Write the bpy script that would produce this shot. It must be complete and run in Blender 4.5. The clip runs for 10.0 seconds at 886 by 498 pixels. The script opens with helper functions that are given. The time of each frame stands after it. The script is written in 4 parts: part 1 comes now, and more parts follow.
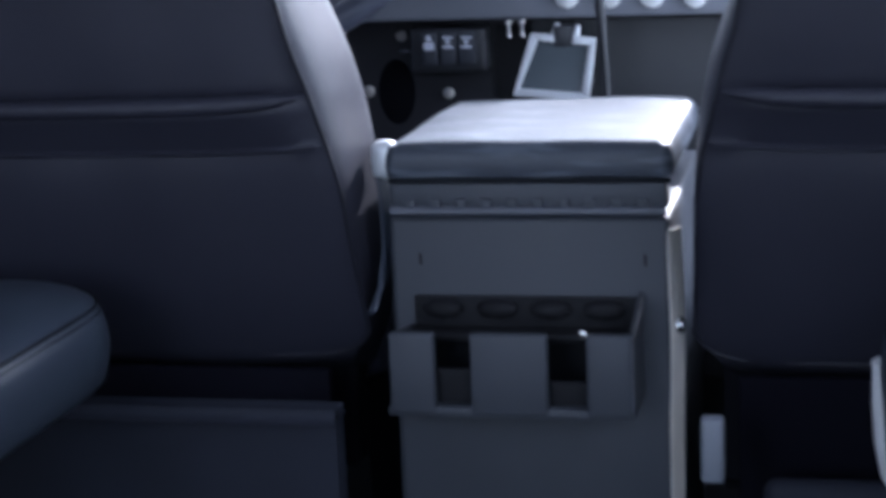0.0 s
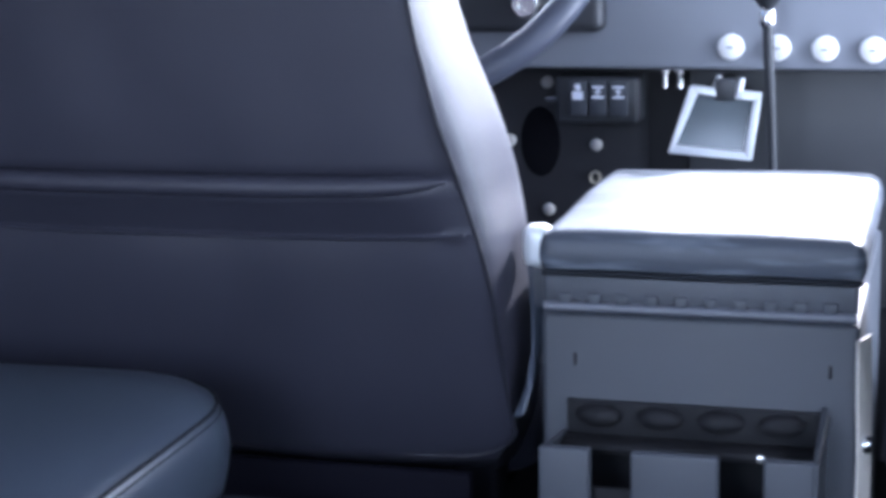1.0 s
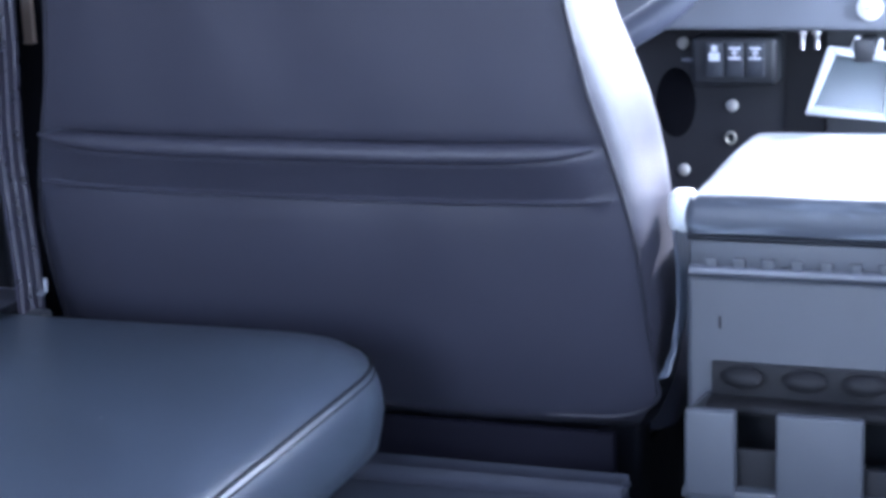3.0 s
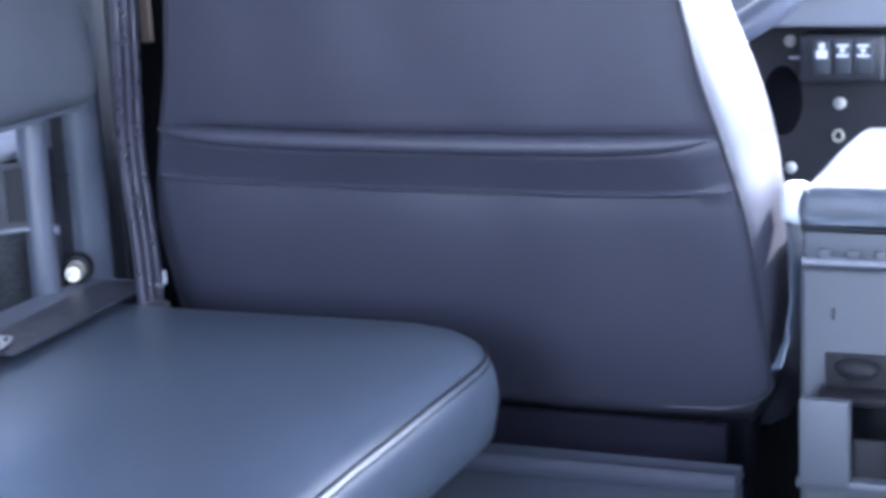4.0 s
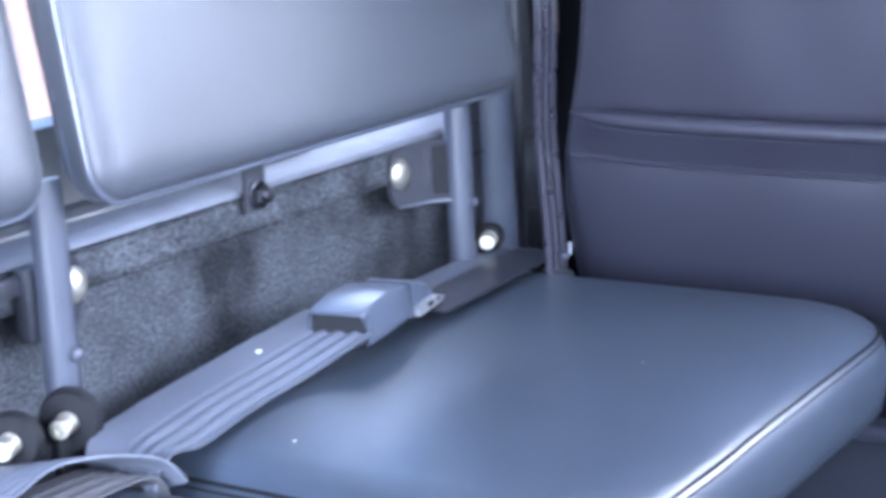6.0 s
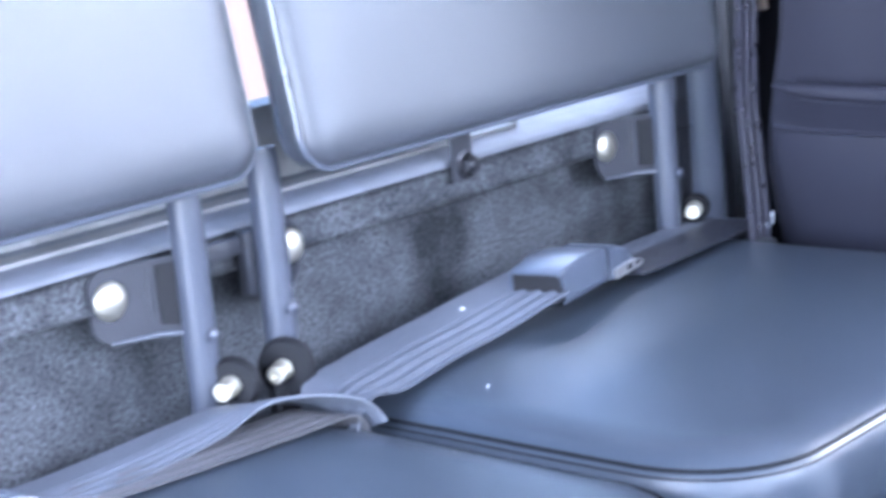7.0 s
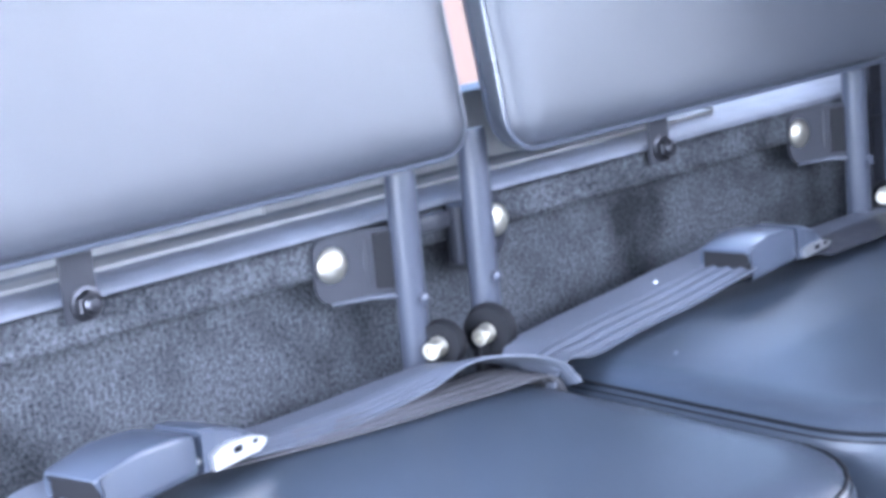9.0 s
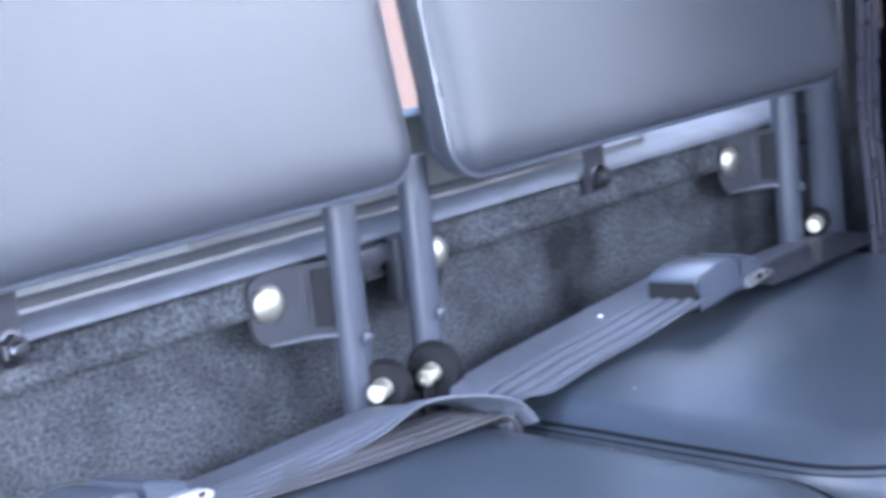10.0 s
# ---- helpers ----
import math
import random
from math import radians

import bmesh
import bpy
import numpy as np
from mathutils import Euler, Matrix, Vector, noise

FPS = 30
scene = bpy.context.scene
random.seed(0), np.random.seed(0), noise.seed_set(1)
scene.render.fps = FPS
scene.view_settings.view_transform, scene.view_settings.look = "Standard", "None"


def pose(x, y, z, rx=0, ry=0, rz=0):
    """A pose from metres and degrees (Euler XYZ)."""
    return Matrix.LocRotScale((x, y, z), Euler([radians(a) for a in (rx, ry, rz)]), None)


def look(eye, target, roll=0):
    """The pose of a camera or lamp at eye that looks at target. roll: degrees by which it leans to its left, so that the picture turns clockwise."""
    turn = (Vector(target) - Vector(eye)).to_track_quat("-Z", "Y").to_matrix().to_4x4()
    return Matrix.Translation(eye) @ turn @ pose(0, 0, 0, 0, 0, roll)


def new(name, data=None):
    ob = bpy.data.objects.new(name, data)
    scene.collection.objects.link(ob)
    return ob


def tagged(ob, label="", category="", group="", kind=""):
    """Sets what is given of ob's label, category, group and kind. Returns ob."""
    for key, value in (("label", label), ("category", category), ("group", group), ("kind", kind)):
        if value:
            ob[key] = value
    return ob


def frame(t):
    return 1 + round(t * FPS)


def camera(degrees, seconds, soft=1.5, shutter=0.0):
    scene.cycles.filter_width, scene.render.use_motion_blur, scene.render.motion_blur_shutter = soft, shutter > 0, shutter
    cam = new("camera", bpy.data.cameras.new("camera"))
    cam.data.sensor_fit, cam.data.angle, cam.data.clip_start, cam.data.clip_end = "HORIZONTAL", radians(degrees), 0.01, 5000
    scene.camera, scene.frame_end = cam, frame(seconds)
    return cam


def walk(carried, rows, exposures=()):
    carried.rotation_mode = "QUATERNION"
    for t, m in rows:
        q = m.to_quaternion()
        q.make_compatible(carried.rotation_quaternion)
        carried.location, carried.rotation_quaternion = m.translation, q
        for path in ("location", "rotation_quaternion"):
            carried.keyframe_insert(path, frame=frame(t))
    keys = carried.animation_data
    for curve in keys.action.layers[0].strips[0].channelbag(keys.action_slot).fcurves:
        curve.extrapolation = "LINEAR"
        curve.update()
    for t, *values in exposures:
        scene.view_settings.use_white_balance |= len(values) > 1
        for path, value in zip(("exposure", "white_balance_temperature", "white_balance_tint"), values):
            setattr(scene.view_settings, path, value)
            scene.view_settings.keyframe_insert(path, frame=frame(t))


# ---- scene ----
cam = camera(27.7, 10.0, soft=4.0, shutter=0.5)
PATH = [
    (0, (0.258, -1.476, 0.739), (-0.171, 0.433, 0.327), -2.4),
    (0.5, (0.213, -1.368, 0.759), (-0.277, 0.531, 0.366), -2.0),
    (1, (0.184, -1.317, 0.793), (-0.361, 0.56, 0.368), -1.4),
    (1.5, (0.214, -1.335, 0.833), (-0.402, 0.506, 0.354), -1.8),
    (2, (0.195, -1.341, 0.836), (-0.433, 0.491, 0.337), -1.4),
    (2.2, (0.183, -1.346, 0.832), (-0.445, 0.487, 0.337), -1.7),
    (3.3, (0.165, -1.353, 0.801), (-0.519, 0.469, 0.339), -2.3),
    (3.5, (0.166, -1.361, 0.795), (-0.538, 0.456, 0.342), -2.4),
    (4, (0.154, -1.375, 0.801), (-0.601, 0.419, 0.342), -2.8),
    (4.5, (0.145, -1.414, 0.814), (-0.675, 0.349, 0.345), -3.1),
    (5, (0.133, -1.456, 0.82), (-0.758, 0.273, 0.353), -3.1),
    (5.5, (0.138, -1.5, 0.822), (-0.838, 0.185, 0.366), -3.4),
    (5.7, (0.135, -1.509, 0.83), (-0.871, 0.156, 0.368), -3.0),
    (6.8, (0.214, -1.56, 0.817), (-1.032, -0.058, 0.38), -4.7),
    (7, (0.247, -1.566, 0.816), (-1.056, -0.113, 0.376), -5.2),
    (7.5, (0.3, -1.579, 0.813), (-1.112, -0.236, 0.36), -5.8),
    (8, (0.332, -1.61, 0.819), (-1.132, -0.327, 0.359), -5.9),
    (8.5, (0.335, -1.639, 0.821), (-1.135, -0.357, 0.377), -5.6),
    (9, (0.331, -1.641, 0.828), (-1.137, -0.353, 0.397), -5.5),
    (9.5, (0.313, -1.631, 0.831), (-1.156, -0.34, 0.413), -5.8),
    (10, (0.218, -1.639, 0.805), (-1.134, -0.218, 0.412), -5.6),
]
EXPOSURE = [(0.0, 1.42, 5500, 17), (0.5, 2.08, 5600, 17), (1.0, 2.58, 5500, 17), (1.5, 2.78, 5420, 17), (2.0, 3.3, 5400, 17), (3.5, 3.44, 5340, 18), (4.0, 3.9, 5410, 18),
            (4.5, 4.12, 5440, 19), (5.5, 4.25, 5520, 19), (7.0, 4.17, 5530, 18), (7.5, 4.25, 5540, 18), (8.5, 3.96, 5580, 18), (9.5, 3.88, 5620, 18), (10.0, 3.7, 5620, 18)]
walk(cam, [(t, look(eye, target, roll)) for t, eye, target, roll in PATH], EXPOSURE)


# ---- light ----
SUN_WAY = Vector((0.21, 0.85, 0.47)).normalized()
world = bpy.data.worlds.new("sky")
scene.world = world
world.use_nodes = True
wn = world.node_tree
sky = wn.nodes.new("ShaderNodeTexSky")
sky.sky_type, sky.sun_disc = "NISHITA", False
sky.sun_elevation, sky.sun_rotation = math.asin(SUN_WAY.z), math.atan2(SUN_WAY.x, SUN_WAY.y)
wn.links.new(sky.outputs[0], wn.nodes["Background"].inputs[0])
wn.nodes["Background"].inputs[1].default_value = 0.10

sun = new("sun", bpy.data.lights.new("sun", "SUN"))
sun.data.energy, sun.data.angle, sun.data.color = 4.0, radians(0.6), (1.0, 0.96, 0.9)
sun.matrix_world = look(SUN_WAY * 10, (0, 0, 0))


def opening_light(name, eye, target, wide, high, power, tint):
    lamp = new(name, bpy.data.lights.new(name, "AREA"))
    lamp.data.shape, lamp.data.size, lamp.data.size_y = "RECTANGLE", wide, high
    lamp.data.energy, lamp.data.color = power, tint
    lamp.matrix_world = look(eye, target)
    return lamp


opening_light("rear_doorway_daylight", (-0.36, -1.885, 0.80), (-0.45, 0.0, 0.60), 0.60, 0.70, 3.0, (0.90, 0.95, 1.0))
opening_light("right_window_daylight", (0.845, -1.45, 0.96), (0.0, -1.40, 0.66), 0.84, 0.40, 1.6, (0.88, 0.94, 1.0))
opening_light("right_front_window_daylight", (0.845, -0.40, 0.97), (0.0, -0.40, 0.60), 0.74, 0.40, 2.1, (0.88, 0.94, 1.0))
# Small lamp added by the left window to whiten the far sill.
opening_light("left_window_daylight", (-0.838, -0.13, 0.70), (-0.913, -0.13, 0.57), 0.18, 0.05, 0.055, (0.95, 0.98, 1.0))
opening_light("right_door_daylight", (0.84, 0.46, 0.76), (0.0, 0.46, 0.76), 0.80, 0.88, 6.4, (0.89, 0.95, 1.0))
opening_light("windscreen_daylight", (0.0, 0.90, 0.98), (0.0, 0.0, 0.90), 1.50, 0.46, 5.5, (0.93, 0.97, 1.0))

# ---- materials ----


def material(name, colour, rough=0.5, metal=0.0, spec=0.5, vary=0.15, scale=30.0, bump=0.0, bump_scale=400.0, rough_vary=0.08,
             coat=0.0, sheen=0.0, dust=0.0):
    m = bpy.data.materials.new(name)
    m.use_nodes = True
    t = m.node_tree
    b = t.nodes["Principled BSDF"]
    b.inputs["Roughness"].default_value = rough
    b.inputs["Metallic"].default_value = metal
    b.inputs["Specular IOR Level"].default_value = spec
    b.inputs["Coat Weight"].default_value = coat
    b.inputs["Sheen Weight"].default_value = sheen
    coord = t.nodes.new("ShaderNodeTexCoord")
    large = t.nodes.new("ShaderNodeTexNoise")
    large.inputs["Scale"].default_value, large.inputs["Detail"].default_value = scale, 4
    fine = t.nodes.new("ShaderNodeTexNoise")
    fine.inputs["Scale"].default_value, fine.inputs["Detail"].default_value = bump_scale, 3
    for n in (large, fine):
        t.links.new(coord.outputs["Object"], n.inputs["Vector"])
    mix = t.nodes.new("ShaderNodeMix")
    mix.data_type = "RGBA"
    lo = tuple(c * (1 - vary) for c in colour)
    hi = tuple(min(1, c * (1 + vary) + dust) for c in colour)
    mix.inputs["A"].default_value, mix.inputs["B"].default_value = (*lo, 1), (*hi, 1)
    t.links.new(large.outputs["Fac"], mix.inputs["Factor"])
    t.links.new(mix.outputs["Result"], b.inputs["Base Color"])
    if rough_vary:
        r = t.nodes.new("ShaderNodeMapRange")
        r.inputs["To Min"].default_value, r.inputs["To Max"].default_value = rough - rough_vary, rough + rough_vary
        t.links.new(large.outputs["Fac"], r.inputs["Value"])
        t.links.new(r.outputs["Result"], b.inputs["Roughness"])
    if bump:
        p = t.nodes.new("ShaderNodeBump")
        p.inputs["Strength"].default_value, p.inputs["Distance"].default_value = 1.0, bump
        t.links.new(fine.outputs["Fac"], p.inputs["Height"])
        t.links.new(p.outputs["Normal"], b.inputs["Normal"])
    return m


def carpet_material(name, dark, light):
    m = material(name, dark, 0.95, 0, 0.1, 0.3, 13, 0.0014, 520)
    t = m.node_tree
    b = t.nodes["Principled BSDF"]
    coord = next(n for n in t.nodes if n.type == "TEX_COORD")
    tuft = t.nodes.new("ShaderNodeTexNoise")
    tuft.inputs["Scale"].default_value, tuft.inputs["Detail"].default_value, tuft.inputs["Roughness"].default_value = 310, 5, 0.80
    t.links.new(coord.outputs["Object"], tuft.inputs["Vector"])
    ramp = t.nodes.new("ShaderNodeValToRGB")
    ramp.color_ramp.elements[0].position, ramp.color_ramp.elements[0].color = 0.38, (*dark, 1)
    ramp.color_ramp.elements[1].position, ramp.color_ramp.elements[1].color = 0.68, (*light, 1)
    t.links.new(tuft.outputs["Fac"], ramp.inputs["Fac"])
    blotch = next(n for n in t.nodes if n.type == "MIX")
    blotch.inputs["A"].default_value, blotch.inputs["B"].default_value = (0.34, 0.34, 0.35, 1), (1.18, 1.18, 1.18, 1)
    spread = t.nodes.new("ShaderNodeMapRange")
    spread.inputs["From Min"].default_value, spread.inputs["From Max"].default_value = 0.30, 0.56
    t.links.new(next(n for n in t.nodes if n.type == "TEX_NOISE").outputs["Fac"], spread.inputs["Value"])
    t.links.new(spread.outputs["Result"], blotch.inputs["Factor"])
    mul = t.nodes.new("ShaderNodeMix")
    mul.data_type, mul.blend_type = "RGBA", "MULTIPLY"
    mul.inputs["Factor"].default_value = 1.0
    t.links.new(ramp.outputs["Color"], mul.inputs["A"])
    t.links.new(blotch.outputs["Result"], mul.inputs["B"])
    t.links.new(mul.outputs["Result"], b.inputs["Base Color"])
    return m


VINYL = material("blue_black_grained_vinyl", (0.037, 0.046, 0.062), 0.30, 0, 0.5, 0.16, 6, 0.00030, 900, 0.03)
PADVINYL = material("grey_black_grained_vinyl", (0.043, 0.046, 0.055), 0.37, 0, 0.5, 0.16, 6, 0.00035, 900, 0.04)
FRONTPIPING = material("black_seat_piping", (0.012, 0.012, 0.018), 0.50, 0, 0.4, 0.1, 20)
FRONTVINYL = material("black_grained_vinyl", (0.024, 0.024, 0.035), 0.46, 0, 0.35, 0.20, 7, 0.00035, 900, 0.06)
BOXTRIM = material("black_matt_trim_cloth", (0.017, 0.019, 0.029), 0.7, 0, 0.3, 0.3, 12, 0.0006, 500)
PADPIPING = material("glossy_vinyl_piping", (0.055, 0.062, 0.080), 0.30, 0, 0.5, 0.1, 20)
PIPING = material("black_vinyl_piping", (0.010, 0.011, 0.014), 0.75, 0, 0.15, 0.1, 20)
BELT = material("dark_grey_webbing", (0.082, 0.090, 0.114), 0.58, 0, 0.6, 0.15, 60, 0.0003, 1500)
FRONTBELT = material("black_webbing", (0.016, 0.015, 0.024), 0.29, 0, 0.8, 0.12, 60, 0.0001, 1500)
SLEEKBELT = material("dark_smooth_webbing", (0.011, 0.012, 0.020), 0.50, 0, 0.5, 0.15, 60, 0.0002, 1500)
FOLDBELT = material("brown_grey_webbing", (0.062, 0.060, 0.065), 0.45, 0, 0.5, 0.2, 60, 0.0003, 1500)
PILLARPAINT = material("grey_pillar_paint", (0.085, 0.095, 0.125), 0.4, 0, 0.5, 0.1, 12)
PLASTIC = material("black_moulded_plastic", (0.030, 0.032, 0.037), 0.45, 0, 0.5, 0.12, 20, 0.0002, 900)
BOXPLASTIC = material("charcoal_moulded_plastic", (0.044, 0.048, 0.058), 0.52, 0, 0.4, 0.1, 14, 0.0003, 700)
BUCKLE = material("grey_buckle_plastic", (0.060, 0.070, 0.094), 0.34, 0, 0.5, 0.08, 30)
CHROME = material("chromed_steel", (0.75, 0.74, 0.72), 0.18, 1.0, 0.5, 0.06, 60)
TONGUE = material("plated_tongue_steel", (0.82, 0.81, 0.80), 0.42, 1.0, 0.5, 0.08, 60)
ZINC = material("zinc_plated_bolt", (0.56, 0.53, 0.45), 0.46, 1.0, 0.5, 0.12, 80)
DARKSTEEL = material("dark_plated_steel", (0.075, 0.075, 0.085), 0.40, 1.0, 0.5, 0.15, 60)
BRACKETPAINT = material("dark_grey_bracket_paint", (0.026, 0.027, 0.034), 0.50, 0, 0.35, 0.15, 25, 0.0002, 500)
# Near-black put on parts that should read as shade or a dark hole.
SHADEBLACK = material("near_black_for_shade", (0.004, 0.004, 0.006), 0.9, 0, 0.1, 0.1, 25)
SEATSHADE = material("dark_violet_black_riser_trim", (0.0050, 0.0048, 0.0080), 0.8, 0, 0.03, 0.2, 12, 0.0004, 500)
# Lug plastic; also the black that stands for shade in recesses.
LUGSHADE = material("black_lug_plastic_and_shade", (0.008, 0.008, 0.010), 0.7, 0, 0.25, 0.1, 25)
TUBEPAINT = material("grey_painted_tube", (0.049, 0.054, 0.072), 0.38, 0, 0.5, 0.12, 18, 0.0002, 500)
CARPET = carpet_material("grey_felt_carpet", (0.012, 0.014, 0.018), (0.125, 0.130, 0.141))
LEDGE = material("painted_sill_metal", (0.135, 0.142, 0.168), 0.62, 0, 0.35, 0.45, 26, 0.0006, 210, 0.08)
RUBBER = material("worn_grey_rubber", (0.21, 0.21, 0.215), 0.6, 0, 0.4, 0.5, 22, 0.00025, 200, 0.12)
FASCIA = material("grey_dash_fascia", (0.19, 0.20, 0.23), 0.5, 0, 0.5, 0.06, 10, 0.0003, 800)
HEATER = material("dark_grey_centre_panel", (0.050, 0.052, 0.056), 0.5, 0, 0.4, 0.15, 14, 0.0003, 500)
FLOORMAT = material("black_floor_mat", (0.010, 0.010, 0.012), 0.7, 0, 0.3, 0.3, 12, 0.0006, 300)
DARKPANEL = material("black_dash_panel", (0.022, 0.022, 0.026), 0.55, 0, 0.4, 0.2, 16, 0.0003, 500)
PALEBOLT = material("pale_plated_bolt", (0.50, 0.48, 0.45), 0.5, 0.3, 0.5, 0.15, 80)
WHITE = material("white_plastic", (0.8, 0.8, 0.8), 0.4, 0, 0.5, 0.04, 20)
PALESTRIP = material("pale_warm_strip", (0.66, 0.62, 0.56), 0.6, 0, 0.4, 0.12, 40, 0.0003, 900)
SILVER = material("silver_plastic_bezel", (0.62, 0.64, 0.66), 0.35, 0.2, 0.5, 0.05, 20)
SCREEN = material("dark_glass_screen", (0.060, 0.078, 0.088), 0.13, 0, 0.6, 0.3, 12)
SYMBOL = material("pale_switch_print", (0.62, 0.64, 0.72), 0.5, 0, 0.4, 0.05, 20)
HINGEPLASTIC = material("worn_grey_plastic", (0.075, 0.080, 0.098), 0.4, 0, 0.5, 0.15, 30)
WHEELSKIN = material("dark_wheel_rim_skin", (0.05, 0.055, 0.075), 0.38, 0, 0.5, 0.1, 20)
BODYPAINT = material("grey_body_paint", (0.16, 0.165, 0.18), 0.45, 0, 0.5, 0.12, 8)
HEADLINING = material("grey_headlining", (0.30, 0.31, 0.34), 0.9, 0, 0.2, 0.1, 12, 0.0006, 300)
WARMGLINT = material("beige_edge_trim", (0.24, 0.18, 0.14), 0.5, 0, 0.4, 0.15, 20)
GROUND = material("grey_gravel_ground", (0.21, 0.21, 0.21), 0.95, 0, 0.2, 0.3, 1.5, 0.01, 20)
PLASTER = material("warm_plaster_wall", (0.15, 0.105, 0.088), 0.9, 0, 0.2, 0.12, 1.2)


def scuffed_material(name, colour, scuff):
    """Vinyl with paler rubbed streaks that run crosswise."""
    m = material(name, colour, 0.40, 0, 0.3, 0.2, 9, 0.00035, 900, 0.05)
    t = m.node_tree
    coord = next(n for n in t.nodes if n.type == "TEX_COORD")
    turn = t.nodes.new("ShaderNodeMapping")
    turn.inputs["Scale"].default_value = (14, 30, 95)
    streak = t.nodes.new("ShaderNodeTexNoise")
    streak.inputs["Scale"].default_value, streak.inputs["Detail"].default_value = 1.0, 3
    t.links.new(coord.outputs["Object"], turn.inputs["Vector"])
    t.links.new(turn.outputs["Vector"], streak.inputs["Vector"])
    band = t.nodes.new("ShaderNodeMapRange")
    band.inputs["From Min"].default_value, band.inputs["From Max"].default_value = 0.50, 0.66
    t.links.new(streak.outputs["Fac"], band.inputs["Value"])
    mix = t.nodes.new("ShaderNodeMix")
    mix.data_type = "RGBA"
    mix.inputs["B"].default_value = (*scuff, 1)
    base = next(n for n in t.nodes if n.type == "MIX" and n != mix)
    t.links.new(base.outputs["Result"], mix.inputs["A"])
    t.links.new(band.outputs["Result"], mix.inputs["Factor"])
    t.links.new(mix.outputs["Result"], t.nodes["Principled BSDF"].inputs["Base Color"])
    return m


LIDVINYL = scuffed_material("rubbed_black_vinyl", (0.048, 0.055, 0.070), (0.100, 0.114, 0.138))
GLASS = bpy.data.materials.new("clear_window_glass")
GLASS.use_nodes = True
gb = GLASS.node_tree.nodes["Principled BSDF"]
gb.inputs["Transmission Weight"].default_value, gb.inputs["Roughness"].default_value, gb.inputs["IOR"].default_value = 1.0, 0.02, 1.1

# ---- mesh helpers ----


def part(name, bm, mat, parent=None, label="", smooth=True):
    bmesh.ops.recalc_face_normals(bm, faces=bm.faces)
    me = bpy.data.meshes.new(name)
    bm.to_mesh(me)
    bm.free()
    if smooth:
        for p in me.polygons:
            p.use_smooth = True
        me.set_sharp_from_angle(angle=radians(38))
    me.materials.append(mat)
    ob = new(name, me)
    if parent is not None:
        ob.parent = parent
    if label:
        tagged(ob, label=label)
    return ob


def box(bm, lo, hi, bevel=0.0, segs=2, m=None):
    """A box between two corners with rounded edges."""
    lo, hi = Vector(lo), Vector(hi)
    made = bmesh.ops.create_cube(bm, size=1.0)["verts"]
    for v in made:
        v.co = Vector((lo[k] + (v.co[k] + 0.5) * (hi[k] - lo[k]) for k in range(3)))
    if bevel:
        edges = list({e for v in made for e in v.link_edges})
        out = bmesh.ops.bevel(bm, geom=edges, offset=bevel, segments=segs, affect="EDGES", profile=0.5)
        made = list({v for f in out["faces"] for v in f.verts} | {v for v in made if v.is_valid})
    if m is not None:
        for v in made:
            v.co = m @ v.co
    return made


def bridge(bm, a, b):
    n = len(a)
    for i in range(n):
        bm.faces.new((a[i], a[(i + 1) % n], b[(i + 1) % n], b[i]))


def sweep(bm, pts, r, n=10, closed=False, caps=True):
    """A round bar along points; r is one radius or one for each point."""
    pts = [Vector(p) for p in pts]
    rs = r if isinstance(r, (list, tuple)) else [r] * len(pts)
    rings, side = [], None
    for i, p in enumerate(pts):
        if closed:
            d = pts[(i + 1) % len(pts)] - pts[i - 1]
        else:
            d = pts[min(i + 1, len(pts) - 1)] - pts[max(i - 1, 0)]
        d.normalize()
        if side is None:
            side = d.orthogonal()
        side = (side - d * side.dot(d)).normalized()
        up = d.cross(side)
        rings.append([bm.verts.new(p + (side * math.cos(a) + up * math.sin(a)) * rs[i]) for a in (2 * math.pi * k / n for k in range(n))])
    for a, b in zip(rings, rings[1:]):
        bridge(bm, a, b)
    if closed:
        bridge(bm, rings[-1], rings[0])
    elif caps:
        bm.faces.new(rings[0][::-1])
        bm.faces.new(rings[-1])


def lathe(bm, profile, n=18, m=None):
    """A turned body round z from (radius, height) pairs."""
    m = m or Matrix()
    rings = [[bm.verts.new(m @ Vector((r * math.cos(a), r * math.sin(a), z))) for a in (2 * math.pi * k / n for k in range(n))] for r, z in profile]
    for a, b in zip(rings, rings[1:]):
        bridge(bm, a, b)
    bm.faces.new(rings[0][::-1])
    bm.faces.new(rings[-1])


def outline(rect, radii, off, n=8):
    """Points round a rectangle with rounded corners, moved inwards by off."""
    x0, x1, y0, y1 = rect
    pts = []
    for k, (cx, cy, sx, sy) in enumerate(((x1, y1, 1, 1), (x0, y1, -1, 1), (x0, y0, -1, -1), (x1, y0, 1, -1))):
        big = radii[k]
        r = max(big - off, 0.004)
        ox, oy = cx - sx * (max(big, off + 0.004)), cy - sy * (max(big, off + 0.004))
        for j in range(n + 1):
            a = math.pi / 2 * (k + j / n)
            pts.append((ox + r * math.cos(a), oy + r * math.sin(a)))
    return pts


def dense(pts, step):
    """More points along the long straight runs."""
    out = []
    for i, p in enumerate(pts):
        q = pts[(i + 1) % len(pts)]
        out.append(p)
        gap = math.hypot(q[0] - p[0], q[1] - p[1])
        for k in range(1, int(gap / step)):
            f = k / int(gap / step)
            out.append((p[0] + (q[0] - p[0]) * f, p[1] + (q[1] - p[1]) * f))
    return out


